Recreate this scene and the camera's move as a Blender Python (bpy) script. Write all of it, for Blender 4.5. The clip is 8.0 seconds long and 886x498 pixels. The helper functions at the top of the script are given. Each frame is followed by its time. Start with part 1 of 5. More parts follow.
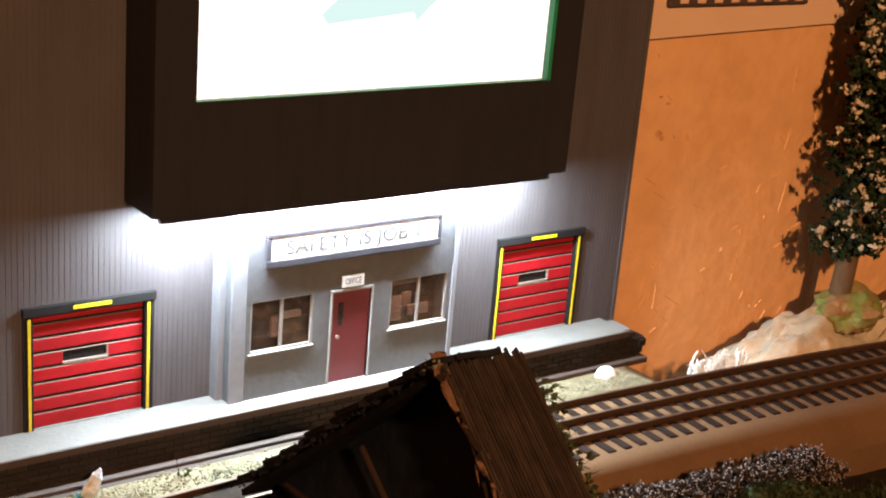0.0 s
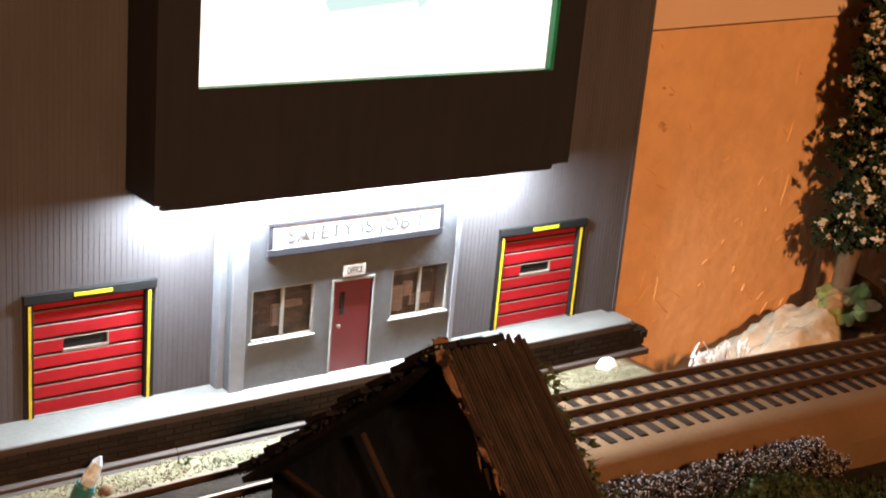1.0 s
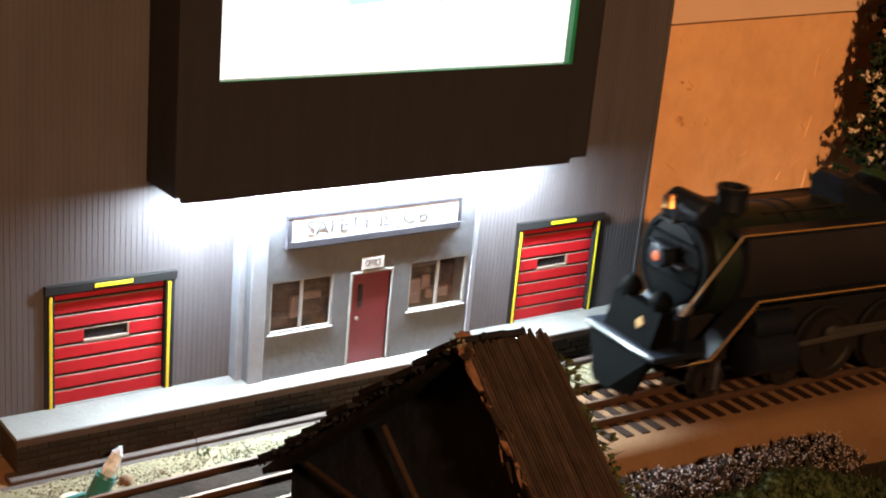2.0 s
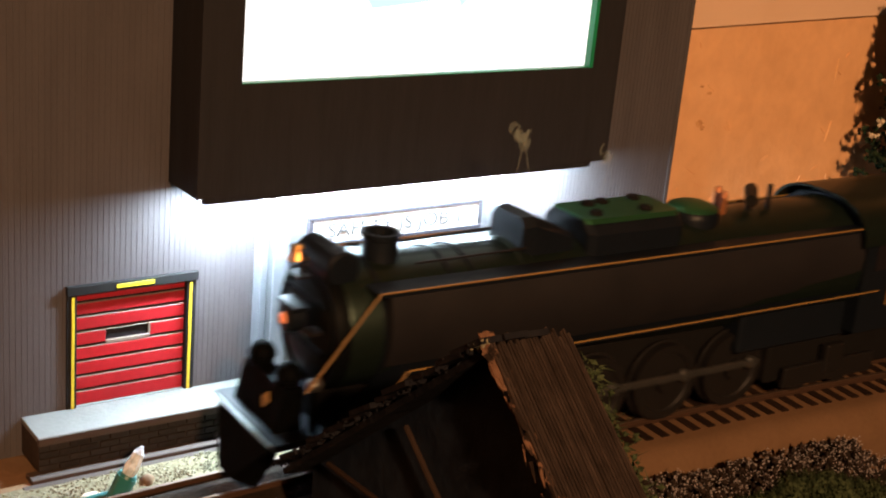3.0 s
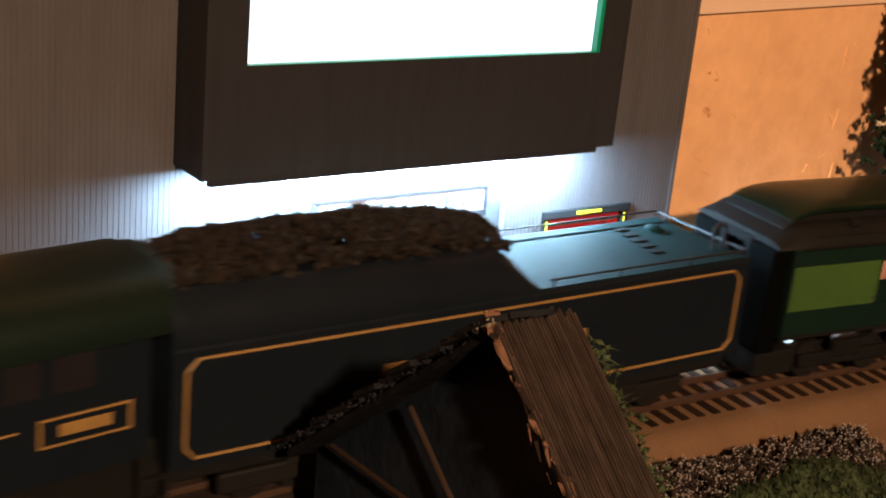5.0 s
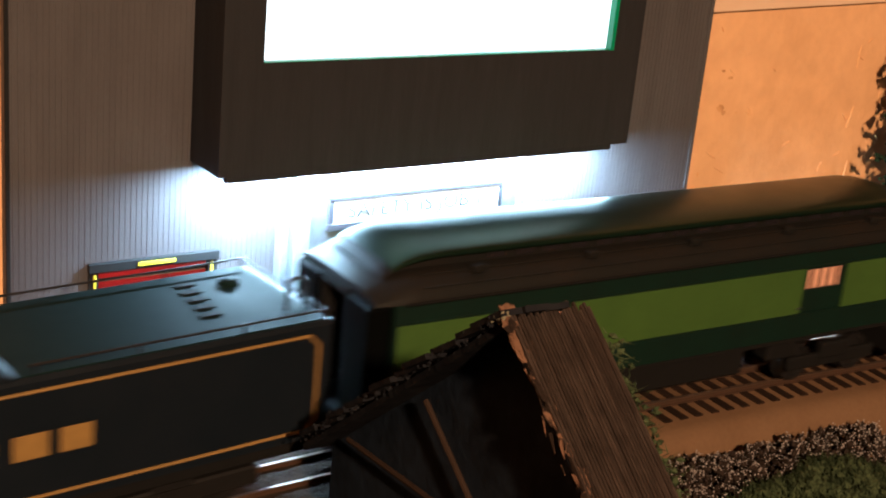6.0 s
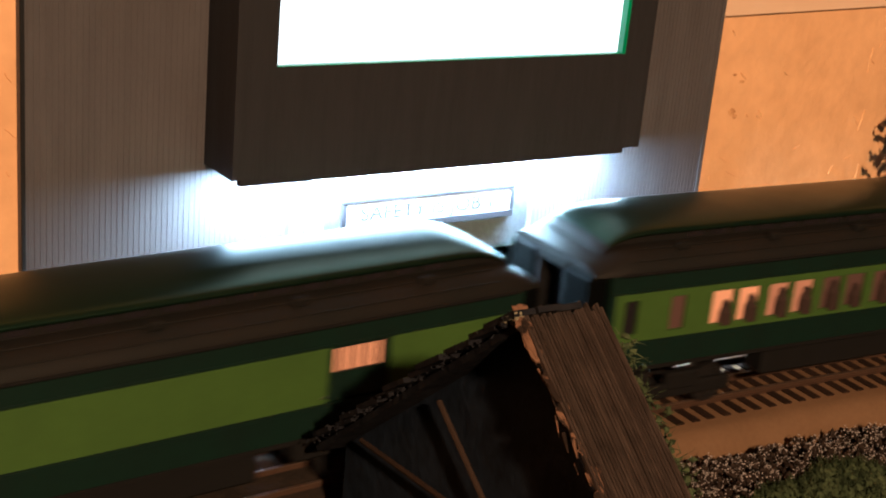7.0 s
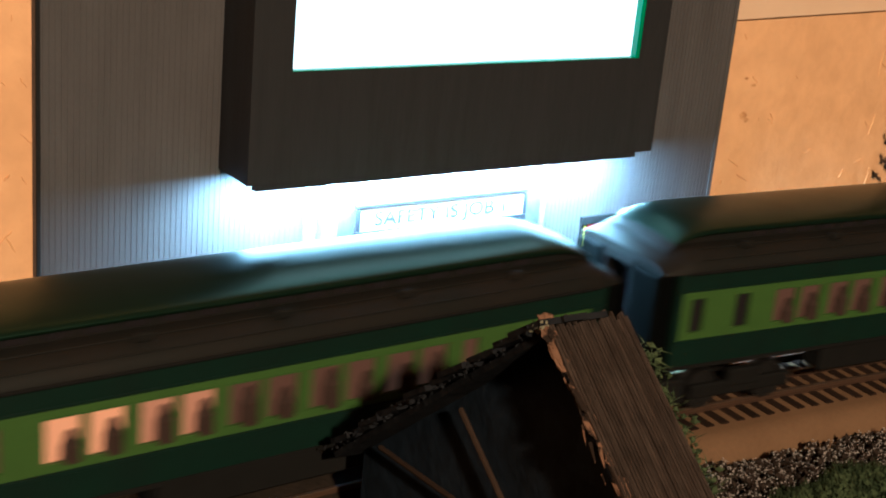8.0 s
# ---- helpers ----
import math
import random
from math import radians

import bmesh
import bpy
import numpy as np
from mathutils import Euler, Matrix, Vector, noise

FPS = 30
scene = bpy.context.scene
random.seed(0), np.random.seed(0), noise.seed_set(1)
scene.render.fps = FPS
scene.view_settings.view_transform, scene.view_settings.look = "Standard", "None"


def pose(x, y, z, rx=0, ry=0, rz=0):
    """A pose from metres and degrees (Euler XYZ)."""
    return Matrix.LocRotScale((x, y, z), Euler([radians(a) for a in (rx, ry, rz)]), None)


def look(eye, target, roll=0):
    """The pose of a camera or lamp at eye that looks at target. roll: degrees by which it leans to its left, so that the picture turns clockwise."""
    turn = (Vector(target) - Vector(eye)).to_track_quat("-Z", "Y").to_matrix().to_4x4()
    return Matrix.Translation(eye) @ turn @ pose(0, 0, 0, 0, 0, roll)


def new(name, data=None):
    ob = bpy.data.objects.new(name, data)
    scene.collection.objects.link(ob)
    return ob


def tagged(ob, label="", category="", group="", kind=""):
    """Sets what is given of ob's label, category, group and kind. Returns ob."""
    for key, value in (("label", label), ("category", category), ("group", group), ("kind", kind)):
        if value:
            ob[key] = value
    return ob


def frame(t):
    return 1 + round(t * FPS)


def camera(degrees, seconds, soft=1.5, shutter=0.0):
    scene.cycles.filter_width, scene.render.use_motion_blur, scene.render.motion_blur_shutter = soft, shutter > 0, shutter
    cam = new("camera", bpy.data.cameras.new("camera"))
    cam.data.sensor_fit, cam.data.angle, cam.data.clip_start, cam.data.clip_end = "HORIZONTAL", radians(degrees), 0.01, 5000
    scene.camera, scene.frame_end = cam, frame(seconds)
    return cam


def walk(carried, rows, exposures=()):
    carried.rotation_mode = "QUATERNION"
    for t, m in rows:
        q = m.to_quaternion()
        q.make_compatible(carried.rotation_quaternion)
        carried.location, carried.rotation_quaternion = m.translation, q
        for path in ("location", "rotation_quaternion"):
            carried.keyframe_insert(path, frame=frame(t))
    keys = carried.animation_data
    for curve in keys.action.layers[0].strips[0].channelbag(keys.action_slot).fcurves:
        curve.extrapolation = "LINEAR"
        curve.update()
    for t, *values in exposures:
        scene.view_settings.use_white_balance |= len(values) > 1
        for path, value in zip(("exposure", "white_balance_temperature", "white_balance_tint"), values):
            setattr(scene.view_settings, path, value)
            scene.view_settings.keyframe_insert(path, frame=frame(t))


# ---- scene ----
cam = camera(35.37, 8.0, soft=2.0, shutter=0.5)
MM = 0.001
# seconds, eye in millimetres, then yaw, pitch and roll in degrees
PATH = [
    (0.0, -179.7, -500.1, 257.5, -37.37, -18.06, 4.93),
    (0.5, -179.6, -500.1, 255.7, -37.36, -18.12, 5.18),
    (1.0, -179.5, -499.2, 254.8, -37.37, -18.28, 5.22),
    (1.5, -180.6, -498.6, 252.6, -37.33, -18.57, 5.35),
    (2.0, -182.7, -499.2, 255.8, -36.86, -18.66, 5.39),
    (3.5, -185.6, -499.3, 254.0, -36.07, -18.44, 5.47),
    (4.0, -184.3, -496.1, 253.3, -36.09, -18.52, 5.55),
    (5.5, -185.2, -499.9, 249.9, -35.79, -18.90, 5.66),
    (6.0, -186.8, -501.1, 250.2, -35.41, -18.87, 5.57),
    (6.5, -188.5, -503.3, 250.9, -35.13, -18.69, 5.49),
    (7.0, -188.9, -503.1, 249.8, -34.92, -18.67, 5.37),
    (7.5, -192.0, -503.6, 250.2, -34.61, -18.49, 5.02),
    (8.0, -193.6, -497.9, 251.1, -34.99, -18.70, 5.43),
]


def eye_pose(x, y, z, yaw, pitch, roll):
    way = Vector((-math.sin(radians(yaw)) * math.cos(radians(pitch)), math.cos(radians(yaw)) * math.cos(radians(pitch)), math.sin(radians(pitch))))
    eye = Vector((x, y, z)) * MM
    return look(eye, eye + way, roll)


EXPOSURES = [(0.0, 0.0, 6500, 10), (1.4, 0.03, 6400, 9), (3.4, 0.28, 5800, 4), (4.2, 0.45, 5400, 0), (5.4, 0.74, 4750, -6), (6.5, 0.76, 4950, -3), (7.2, 0.76, 4800, -6), (8.0, 0.76, 4100, -17)]
walk(cam, [(t, eye_pose(*row)) for t, *row in PATH], EXPOSURES)

# ---------------------------------------------------------------- light
world = bpy.data.worlds.new("room_dark")
scene.world = world
world.use_nodes = True
world.node_tree.nodes["Background"].inputs[0].default_value = (0.9, 0.62, 0.42, 1)
world.node_tree.nodes["Background"].inputs[1].default_value = 0.02


def area_lamp(name, m, sx, sy, watts, colour, spread=180):
    data = bpy.data.lights.new(name, "AREA")
    data.shape, data.size, data.size_y = "RECTANGLE", sx * MM, sy * MM
    data.energy, data.color, data.spread = watts, colour, radians(spread)
    ob = new(name, data)
    ob.matrix_world = m
    return ob


LAMP_AT = (-0.62, -2.10, 1.20)
room = bpy.data.lights.new("room_lamp", "SPOT")
room.energy, room.color, room.shadow_soft_size, room.spot_size, room.spot_blend = 275.0, (1.0, 0.525, 0.245), 0.045, radians(70), 0.6
lamp = new("room_lamp", room)
lamp.matrix_world = look(LAMP_AT, (0.25, 0.0, 0.08))
area_lamp("led_strip", pose(144.5 * MM, -16.6 * MM, 90.4 * MM), 201, 4, 2.9, (0.78, 0.92, 1.0))

# ---------------------------------------------------------------- materials
def material(name, colour, rough=0.6, metal=0.0, second=None, scale=60.0, amount=0.5, bump=0.0, bump_scale=400.0, stretch=(1, 1, 1), fine=0.0, per_piece=0.0, coat=0.0, spec=0.5):
    m = bpy.data.materials.new(name)
    m.use_nodes = True
    n, l = m.node_tree.nodes, m.node_tree.links
    b = n["Principled BSDF"]
    b.inputs["Roughness"].default_value, b.inputs["Metallic"].default_value = rough, metal
    b.inputs["Coat Weight"].default_value = coat
    b.inputs["Specular IOR Level"].default_value = spec
    tc, mp = n.new("ShaderNodeTexCoord"), n.new("ShaderNodeMapping")
    mp.inputs["Scale"].default_value = stretch
    l.new(tc.outputs["Object"], mp.inputs["Vector"])
    no = n.new("ShaderNodeTexNoise")
    no.inputs["Scale"].default_value, no.inputs["Detail"].default_value, no.inputs["Roughness"].default_value = scale, 8, 0.62
    l.new(mp.outputs["Vector"], no.inputs["Vector"])
    ramp = n.new("ShaderNodeMapRange")
    ramp.inputs[1].default_value, ramp.inputs[2].default_value = 0.5 - 0.5 * (1.05 - amount), 0.5 + 0.5 * (1.05 - amount)
    l.new(no.outputs["Fac"], ramp.inputs[0])
    mix = n.new("ShaderNodeMix")
    mix.data_type = "RGBA"
    mix.inputs[6].default_value = (*colour, 1)
    mix.inputs[7].default_value = (*(second or [c * 0.72 for c in colour]), 1)
    l.new(ramp.outputs[0], mix.inputs[0])
    out = mix.outputs[2]
    no2 = n.new("ShaderNodeTexNoise")
    no2.inputs["Scale"].default_value, no2.inputs["Detail"].default_value = bump_scale, 6
    l.new(mp.outputs["Vector"], no2.inputs["Vector"])
    if fine or per_piece:
        hsv = n.new("ShaderNodeHueSaturation")
        l.new(out, hsv.inputs["Color"])
        mul = n.new("ShaderNodeMath")
        mul.operation = "MULTIPLY_ADD"
        mul.inputs[1].default_value, mul.inputs[2].default_value = 2 * fine, 1 - fine
        l.new(no2.outputs["Fac"], mul.inputs[0])
        last = mul.outputs[0]
        if per_piece:
            info = n.new("ShaderNodeObjectInfo")
            mul2 = n.new("ShaderNodeMath")
            mul2.operation = "MULTIPLY_ADD"
            mul2.inputs[1].default_value = 2 * per_piece
            l.new(info.outputs["Random"], mul2.inputs[0])
            sub = n.new("ShaderNodeMath")
            sub.operation = "SUBTRACT"
            sub.inputs[1].default_value = per_piece
            l.new(last, sub.inputs[0])
            l.new(sub.outputs[0], mul2.inputs[2])
            last = mul2.outputs[0]
        l.new(last, hsv.inputs["Value"])
        out = hsv.outputs[0]
    l.new(out, b.inputs["Base Color"])
    var = n.new("ShaderNodeMath")
    var.operation = "MULTIPLY_ADD"
    var.inputs[1].default_value, var.inputs[2].default_value = 0.2, rough - 0.1
    l.new(no.outputs["Fac"], var.inputs[0])
    l.new(var.outputs[0], b.inputs["Roughness"])
    if bump:
        bp = n.new("ShaderNodeBump")
        bp.inputs["Strength"].default_value, bp.inputs["Distance"].default_value = 1.0, bump * MM
        l.new(no2.outputs["Fac"], bp.inputs["Height"])
        l.new(bp.outputs[0], b.inputs["Normal"])
    return m


def glow(name, colour, strength):
    m = bpy.data.materials.new(name)
    m.use_nodes = True
    b = m.node_tree.nodes["Principled BSDF"]
    b.inputs["Base Color"].default_value = (*[0.04 * c for c in colour], 1)
    b.inputs["Emission Color"].default_value = (*colour, 1)
    b.inputs["Emission Strength"].default_value = strength
    b.inputs["Roughness"].default_value = 0.4
    return m


def clear_glass(name, tint=(1, 1, 1), rough=0.03):
    m = bpy.data.materials.new(name)
    m.use_nodes = True
    b = m.node_tree.nodes["Principled BSDF"]
    b.inputs["Base Color"].default_value = (*tint, 1)
    b.inputs["Transmission Weight"].default_value = 1.0
    b.inputs["Roughness"].default_value = rough
    b.inputs["IOR"].default_value = 1.45
    return m


SIDING = material("grey_siding", (0.069, 0.0615, 0.0645), 0.55, second=(0.050, 0.0445, 0.0465), scale=30, amount=0.6, bump=0.12, bump_scale=900, stretch=(3, 3, 0.5), fine=0.16, spec=0.15)
STUCCO = material("grey_office_paint", (0.075, 0.076, 0.083), 0.6, second=(0.055, 0.055, 0.060), scale=55, amount=0.6, bump=0.35, bump_scale=260, fine=0.15)
TRIM_GREY = material("pale_grey_trim", (0.15, 0.15, 0.165), 0.5, scale=90, amount=0.5, fine=0.1)
DARK_FRAME = material("dark_frame_paint", (0.013, 0.0125, 0.013), 0.65, scale=150, fine=0.2, spec=0.08)
RED_DOOR = material("red_garage_paint", (0.25, 0.0055, 0.009), 0.55, second=(0.19, 0.0045, 0.007), scale=80, amount=0.5, fine=0.1, per_piece=0.12, spec=0.2)
DARK_RED = material("dark_red_door_paint", (0.105, 0.010, 0.015), 0.45, scale=70, fine=0.1)
YELLOW = material("yellow_stripe_paint", (0.50, 0.40, 0.01), 0.5, scale=200, fine=0.1)
CREAM = material("cream_edge_wear", (0.17, 0.13, 0.105), 0.7, scale=400, fine=0.2)
WHITE = material("white_sign_paint", (0.40, 0.40, 0.39), 0.5, scale=60, second=(0.34, 0.34, 0.33), amount=0.4)
SIGN_GREY = material("sign_frame_grey", (0.024, 0.021, 0.026), 0.6, scale=60, spec=0.2)
INK = material("sign_letter_grey", (0.052, 0.052, 0.053), 0.7, spec=0.1)
FRAME_WHITE = material("window_frame_cream", (0.17, 0.16, 0.145), 0.5, scale=150, fine=0.12)
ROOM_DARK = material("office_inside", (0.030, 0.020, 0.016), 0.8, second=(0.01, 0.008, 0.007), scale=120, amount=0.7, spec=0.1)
ROOM_TAN = material("office_furniture", (0.055, 0.034, 0.026), 0.7, scale=100)
PANE = clear_glass("window_glass")
CONCRETE = material("platform_concrete", (0.128, 0.123, 0.115), 0.8, second=(0.098, 0.094, 0.088), scale=40, amount=0.6, bump=0.25, bump_scale=500, fine=0.12)
BRICK = material("dark_brick", (0.022, 0.0165, 0.0145), 0.8, second=(0.013, 0.011, 0.010), scale=300, fine=0.25, per_piece=0.2, bump=0.1, bump_scale=1500, spec=0.1)
MORTAR = material("dark_mortar", (0.036, 0.025, 0.020), 0.9, scale=300, fine=0.2, spec=0.1)
WOOD_STRIP = material("brown_wood_strip", (0.040, 0.023, 0.017), 0.8, second=(0.026, 0.015, 0.011), scale=60, stretch=(0.25, 3, 3), fine=0.2, bump=0.15)
CASE = material("charcoal_case_board", (0.0205, 0.0195, 0.0220), 0.6, second=(0.0145, 0.0138, 0.0155), scale=50, stretch=(4, 4, 0.25), fine=0.2, bump=0.1, bump_scale=500, spec=0.1)
# the screen's green reflection on the jamb, put into the colour
CASE_EDGE = material("green_lit_screen_edge", (0.015, 0.22, 0.10), 0.35)
WALL = material("orange_plaster", (0.66, 0.370, 0.180), 0.75, second=(0.52, 0.280, 0.125), scale=9, amount=0.5, bump=1.2, bump_scale=95, fine=0.16, spec=0.1)
LEDGE_MAT = material("peach_band_paint", (0.62, 0.42, 0.28), 0.7, second=(0.55, 0.36, 0.23), scale=20)
WALL_DARK = material("brown_panel", (0.06, 0.035, 0.03), 0.7)
FLAKE = material("pale_plaster_scrape", (0.70, 0.41, 0.19), 0.85, second=(0.60, 0.33, 0.14), scale=120, spec=0.1)
STAIN = material("brown_wall_stain", (0.36, 0.17, 0.065), 0.85, second=(0.52, 0.27, 0.11), scale=160, amount=0.9, spec=0.1)
ROOM = material("room_paint", (0.70, 0.62, 0.55), 0.8, scale=2)
GROUND = material("scenery_ground", (0.17, 0.10, 0.055), 0.9, second=(0.11, 0.065, 0.035), scale=28, amount=0.6, bump=0.7, bump_scale=160, fine=0.2, spec=0.1)
GRAVEL = material("sandy_gravel", (0.105, 0.085, 0.046), 0.9, second=(0.065, 0.055, 0.026), scale=160, amount=0.8, bump=1.2, bump_scale=420, fine=0.4, per_piece=0.3)
STONE = material("gravel_stone", (0.165, 0.145, 0.095), 0.85, second=(0.080, 0.068, 0.036), scale=90, amount=0.9, fine=0.3)
# ground below the roadbed's edge, its shadow put into a darker colour
GROUND_SHADED = material("shaded_front_ground", (0.020, 0.015, 0.010), 0.95, second=(0.012, 0.010, 0.007), scale=40, amount=0.7, bump=0.6, bump_scale=200, fine=0.3, spec=0.1)
SMOKE = material("thin_smoke", (0.55, 0.62, 0.52), 0.9, scale=120)
SMOKE.node_tree.nodes["Principled BSDF"].inputs["Alpha"].default_value = 0.07
# roadbed beside the platform with the shade there put into its colour
ROADBED_SHADED = material("shaded_roadbed", (0.022, 0.015, 0.011), 0.95, second=(0.012, 0.009, 0.007), scale=60, amount=0.8, bump=0.6, bump_scale=400, fine=0.3, spec=0.1)
ROADBED = material("roadbed_board", (0.134, 0.077, 0.040), 0.85, second=(0.098, 0.055, 0.028), scale=22, amount=0.5, bump=0.15, bump_scale=500, fine=0.12, spec=0.1)
TIE = material("dark_tie", (0.018, 0.0090, 0.0055), 0.9, second=(0.011, 0.006, 0.004), scale=200, fine=0.3, per_piece=0.25, stretch=(3, 0.3, 3), spec=0.1)
RAIL = material("brown_rail", (0.044, 0.023, 0.013), 0.7, second=(0.030, 0.016, 0.010), spec=0.15, scale=200, fine=0.15)
RAIL_TOP = material("worn_rail_head", (0.13, 0.085, 0.060), 0.4, metal=0.7, scale=300)
ROCK = material("plaster_rock", (0.52, 0.42, 0.32), 0.9, second=(0.34, 0.31, 0.24), scale=32, amount=0.8, bump=1.6, bump_scale=110, fine=0.3, spec=0.1)
WHITE_ROCK = material("white_plaster_lump", (0.80, 0.79, 0.77), 0.8, scale=60, bump=0.3, bump_scale=300)
MOSS = material("moss", (0.16, 0.20, 0.05), 0.9, second=(0.25, 0.14, 0.06), scale=80, amount=0.9, bump=0.8, bump_scale=300, fine=0.4)
BARK = material("tree_bark", (0.075, 0.034, 0.019), 0.9, second=(0.115, 0.072, 0.032), scale=120, amount=0.8, bump=0.6, bump_scale=300, stretch=(1, 1, 0.4), fine=0.3)
NEEDLE = material("dark_needles", (0.018, 0.030, 0.012), 0.8, second=(0.010, 0.018, 0.008), scale=120, amount=0.8, fine=0.4, spec=0.1)
SNOW = material("flocked_tip", (0.60, 0.50, 0.36), 0.9, scale=200, fine=0.3)
HEDGE = material("brown_twig", (0.024, 0.016, 0.012), 0.9, scale=150, fine=0.4, spec=0.1)
HEDGE_TIP = material("pale_hedge_bud", (0.26, 0.225, 0.215), 0.85, scale=300, fine=0.35)
GREEN_TUFT = material("olive_tuft", (0.045, 0.058, 0.026), 0.9, second=(0.020, 0.028, 0.012), scale=150, amount=0.9, fine=0.4, spec=0.1)
HUT_WOOD = material("weathered_roof_board", (0.040, 0.028, 0.0225), 0.9, second=(0.017, 0.0115, 0.0095), scale=60, stretch=(6, 0.5, 3), amount=0.6, bump=0.5, bump_scale=160, fine=0.35, per_piece=0.2, spec=0.1)
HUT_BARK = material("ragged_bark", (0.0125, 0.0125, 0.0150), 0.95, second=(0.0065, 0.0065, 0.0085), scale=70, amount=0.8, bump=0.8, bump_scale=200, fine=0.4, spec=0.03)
# shade of the open stable, put into the wall's blue-black colour
HUT_SHADE = material("inner_wall_with_shade", (0.012, 0.017, 0.028), 0.95, second=(0.006, 0.008, 0.013), scale=60, amount=0.8, bump=0.5, bump_scale=200, fine=0.3, spec=0.05)
HUT_SPLIT = material("split_bark_edge", (0.120, 0.064, 0.038), 0.9, second=(0.014, 0.009, 0.007), scale=140, amount=1.0, bump=0.6, bump_scale=220, fine=0.4, spec=0.1)
STICK = material("brown_stick", (0.028, 0.017, 0.012), 0.85, scale=100, fine=0.3, spec=0.1)
TEAL = material("teal_bulb_socket", (0.02, 0.13, 0.13), 0.35, scale=80)
WIRE = material("teal_wire", (0.02, 0.12, 0.12), 0.4)
BULB = material("frosty_clear_bulb", (0.74, 0.84, 0.95), 0.1, second=(0.42, 0.50, 0.58), scale=300, amount=0.9)
BULB.node_tree.nodes["Principled BSDF"].inputs["Transmission Weight"].default_value = 0.15
BLACK = material("engine_black", (0.0042, 0.0062, 0.0095), 0.42, second=(0.0056, 0.0074, 0.0110), scale=45, amount=0.6, fine=0.15, spec=0.14)
# glossy black with the LED's greenish sheen tinted into the base colour
BOILER_SHEEN = material("boiler_black_led_sheen", (0.016, 0.027, 0.021), 0.38, metal=0.7, second=(0.013, 0.021, 0.017), scale=35, amount=0.6, fine=0.2, spec=0.3)
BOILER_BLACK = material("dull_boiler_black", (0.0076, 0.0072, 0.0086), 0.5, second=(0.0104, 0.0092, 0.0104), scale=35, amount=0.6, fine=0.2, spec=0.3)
# tops of black engine parts; the LED's light is put in as green
ENGINE_TOP_LIT = material("engine_top_led_green", (0.030, 0.115, 0.050), 0.45, metal=0.75, second=(0.022, 0.085, 0.036), scale=45, fine=0.12, spec=0.4)
SMOKEBOX = material("graphite_smokebox", (0.0026, 0.0031, 0.0033), 0.5, scale=60, fine=0.2, spec=0.05)
APRON = material("blue_grey_canvas", (0.018, 0.028, 0.036), 0.8, second=(0.012, 0.019, 0.025), scale=70, amount=0.7, fine=0.2, spec=0.1)
STEEL_DARK = material("dark_steel", (0.02, 0.018, 0.018), 0.45, metal=0.6, scale=80, fine=0.2)
STEEL = material("bright_steel", (0.22, 0.22, 0.215), 0.3, metal=0.9, scale=80, fine=0.15)
DECK = material("tender_deck_grey", (0.0050, 0.0140, 0.0138), 0.7, second=(0.0040, 0.0105, 0.0106), spec=0.06, scale=40, fine=0.1)
GOLD = material("gold_stripe", (0.23, 0.13, 0.032), 0.45, scale=150, fine=0.1)
BRASS = material("brass", (0.60, 0.32, 0.10), 0.3, metal=0.9, scale=60)
COPPER = material("copper_valve", (0.42, 0.16, 0.06), 0.4, metal=0.6, scale=60)
COAL = material("coal", (0.0065, 0.0056, 0.0050), 0.6, second=(0.013, 0.0095, 0.0068), scale=300, amount=0.9, fine=0.4, bump=0.3, spec=0.1)
CAR_GREEN = material("dark_green_car_paint", (0.0034, 0.0118, 0.0078), 0.5, second=(0.0024, 0.0080, 0.0056), spec=0.2, scale=60, amount=0.7, fine=0.25)
CAR_LIME = material("lime_panel_paint", (0.038, 0.074, 0.013), 0.5, second=(0.030, 0.060, 0.010), spec=0.25, scale=45, amount=0.6, fine=0.14)
# lit copy of the car roof: the LED's light put in as green
CAR_ROOF_LIT = material("led_lit_roof_top", (0.014, 0.035, 0.021), 0.33, metal=0.8, second=(0.012, 0.026, 0.016), spec=0.4, scale=30, fine=0.15)
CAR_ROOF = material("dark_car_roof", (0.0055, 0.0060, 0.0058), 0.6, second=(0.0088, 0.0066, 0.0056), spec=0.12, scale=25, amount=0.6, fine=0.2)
PILOT_BLACK = material("sooty_black", (0.0016, 0.0018, 0.0018), 0.6, scale=100, fine=0.25, spec=0.02)
UNDER = material("underframe_black", (0.006, 0.0055, 0.0055), 0.8, scale=100, fine=0.2, spec=0.1)
WIN_GLOW = glow("lit_window", (1.0, 0.28, 0.09), 0.58)
WIN_DIM = glow("dim_window", (1.0, 0.38, 0.20), 0.03)
WIN_WARM = glow("warm_window", (1.0, 0.28, 0.10), 0.32)
DARK_WIN = material("dark_window", (0.012, 0.010, 0.012), 0.25, scale=60)
SEAT = material("seat_back", (0.032, 0.019, 0.016), 0.8, spec=0.1)
HEADLIGHT = glow("headlight_glow", (1.0, 0.20, 0.05), 0.9)


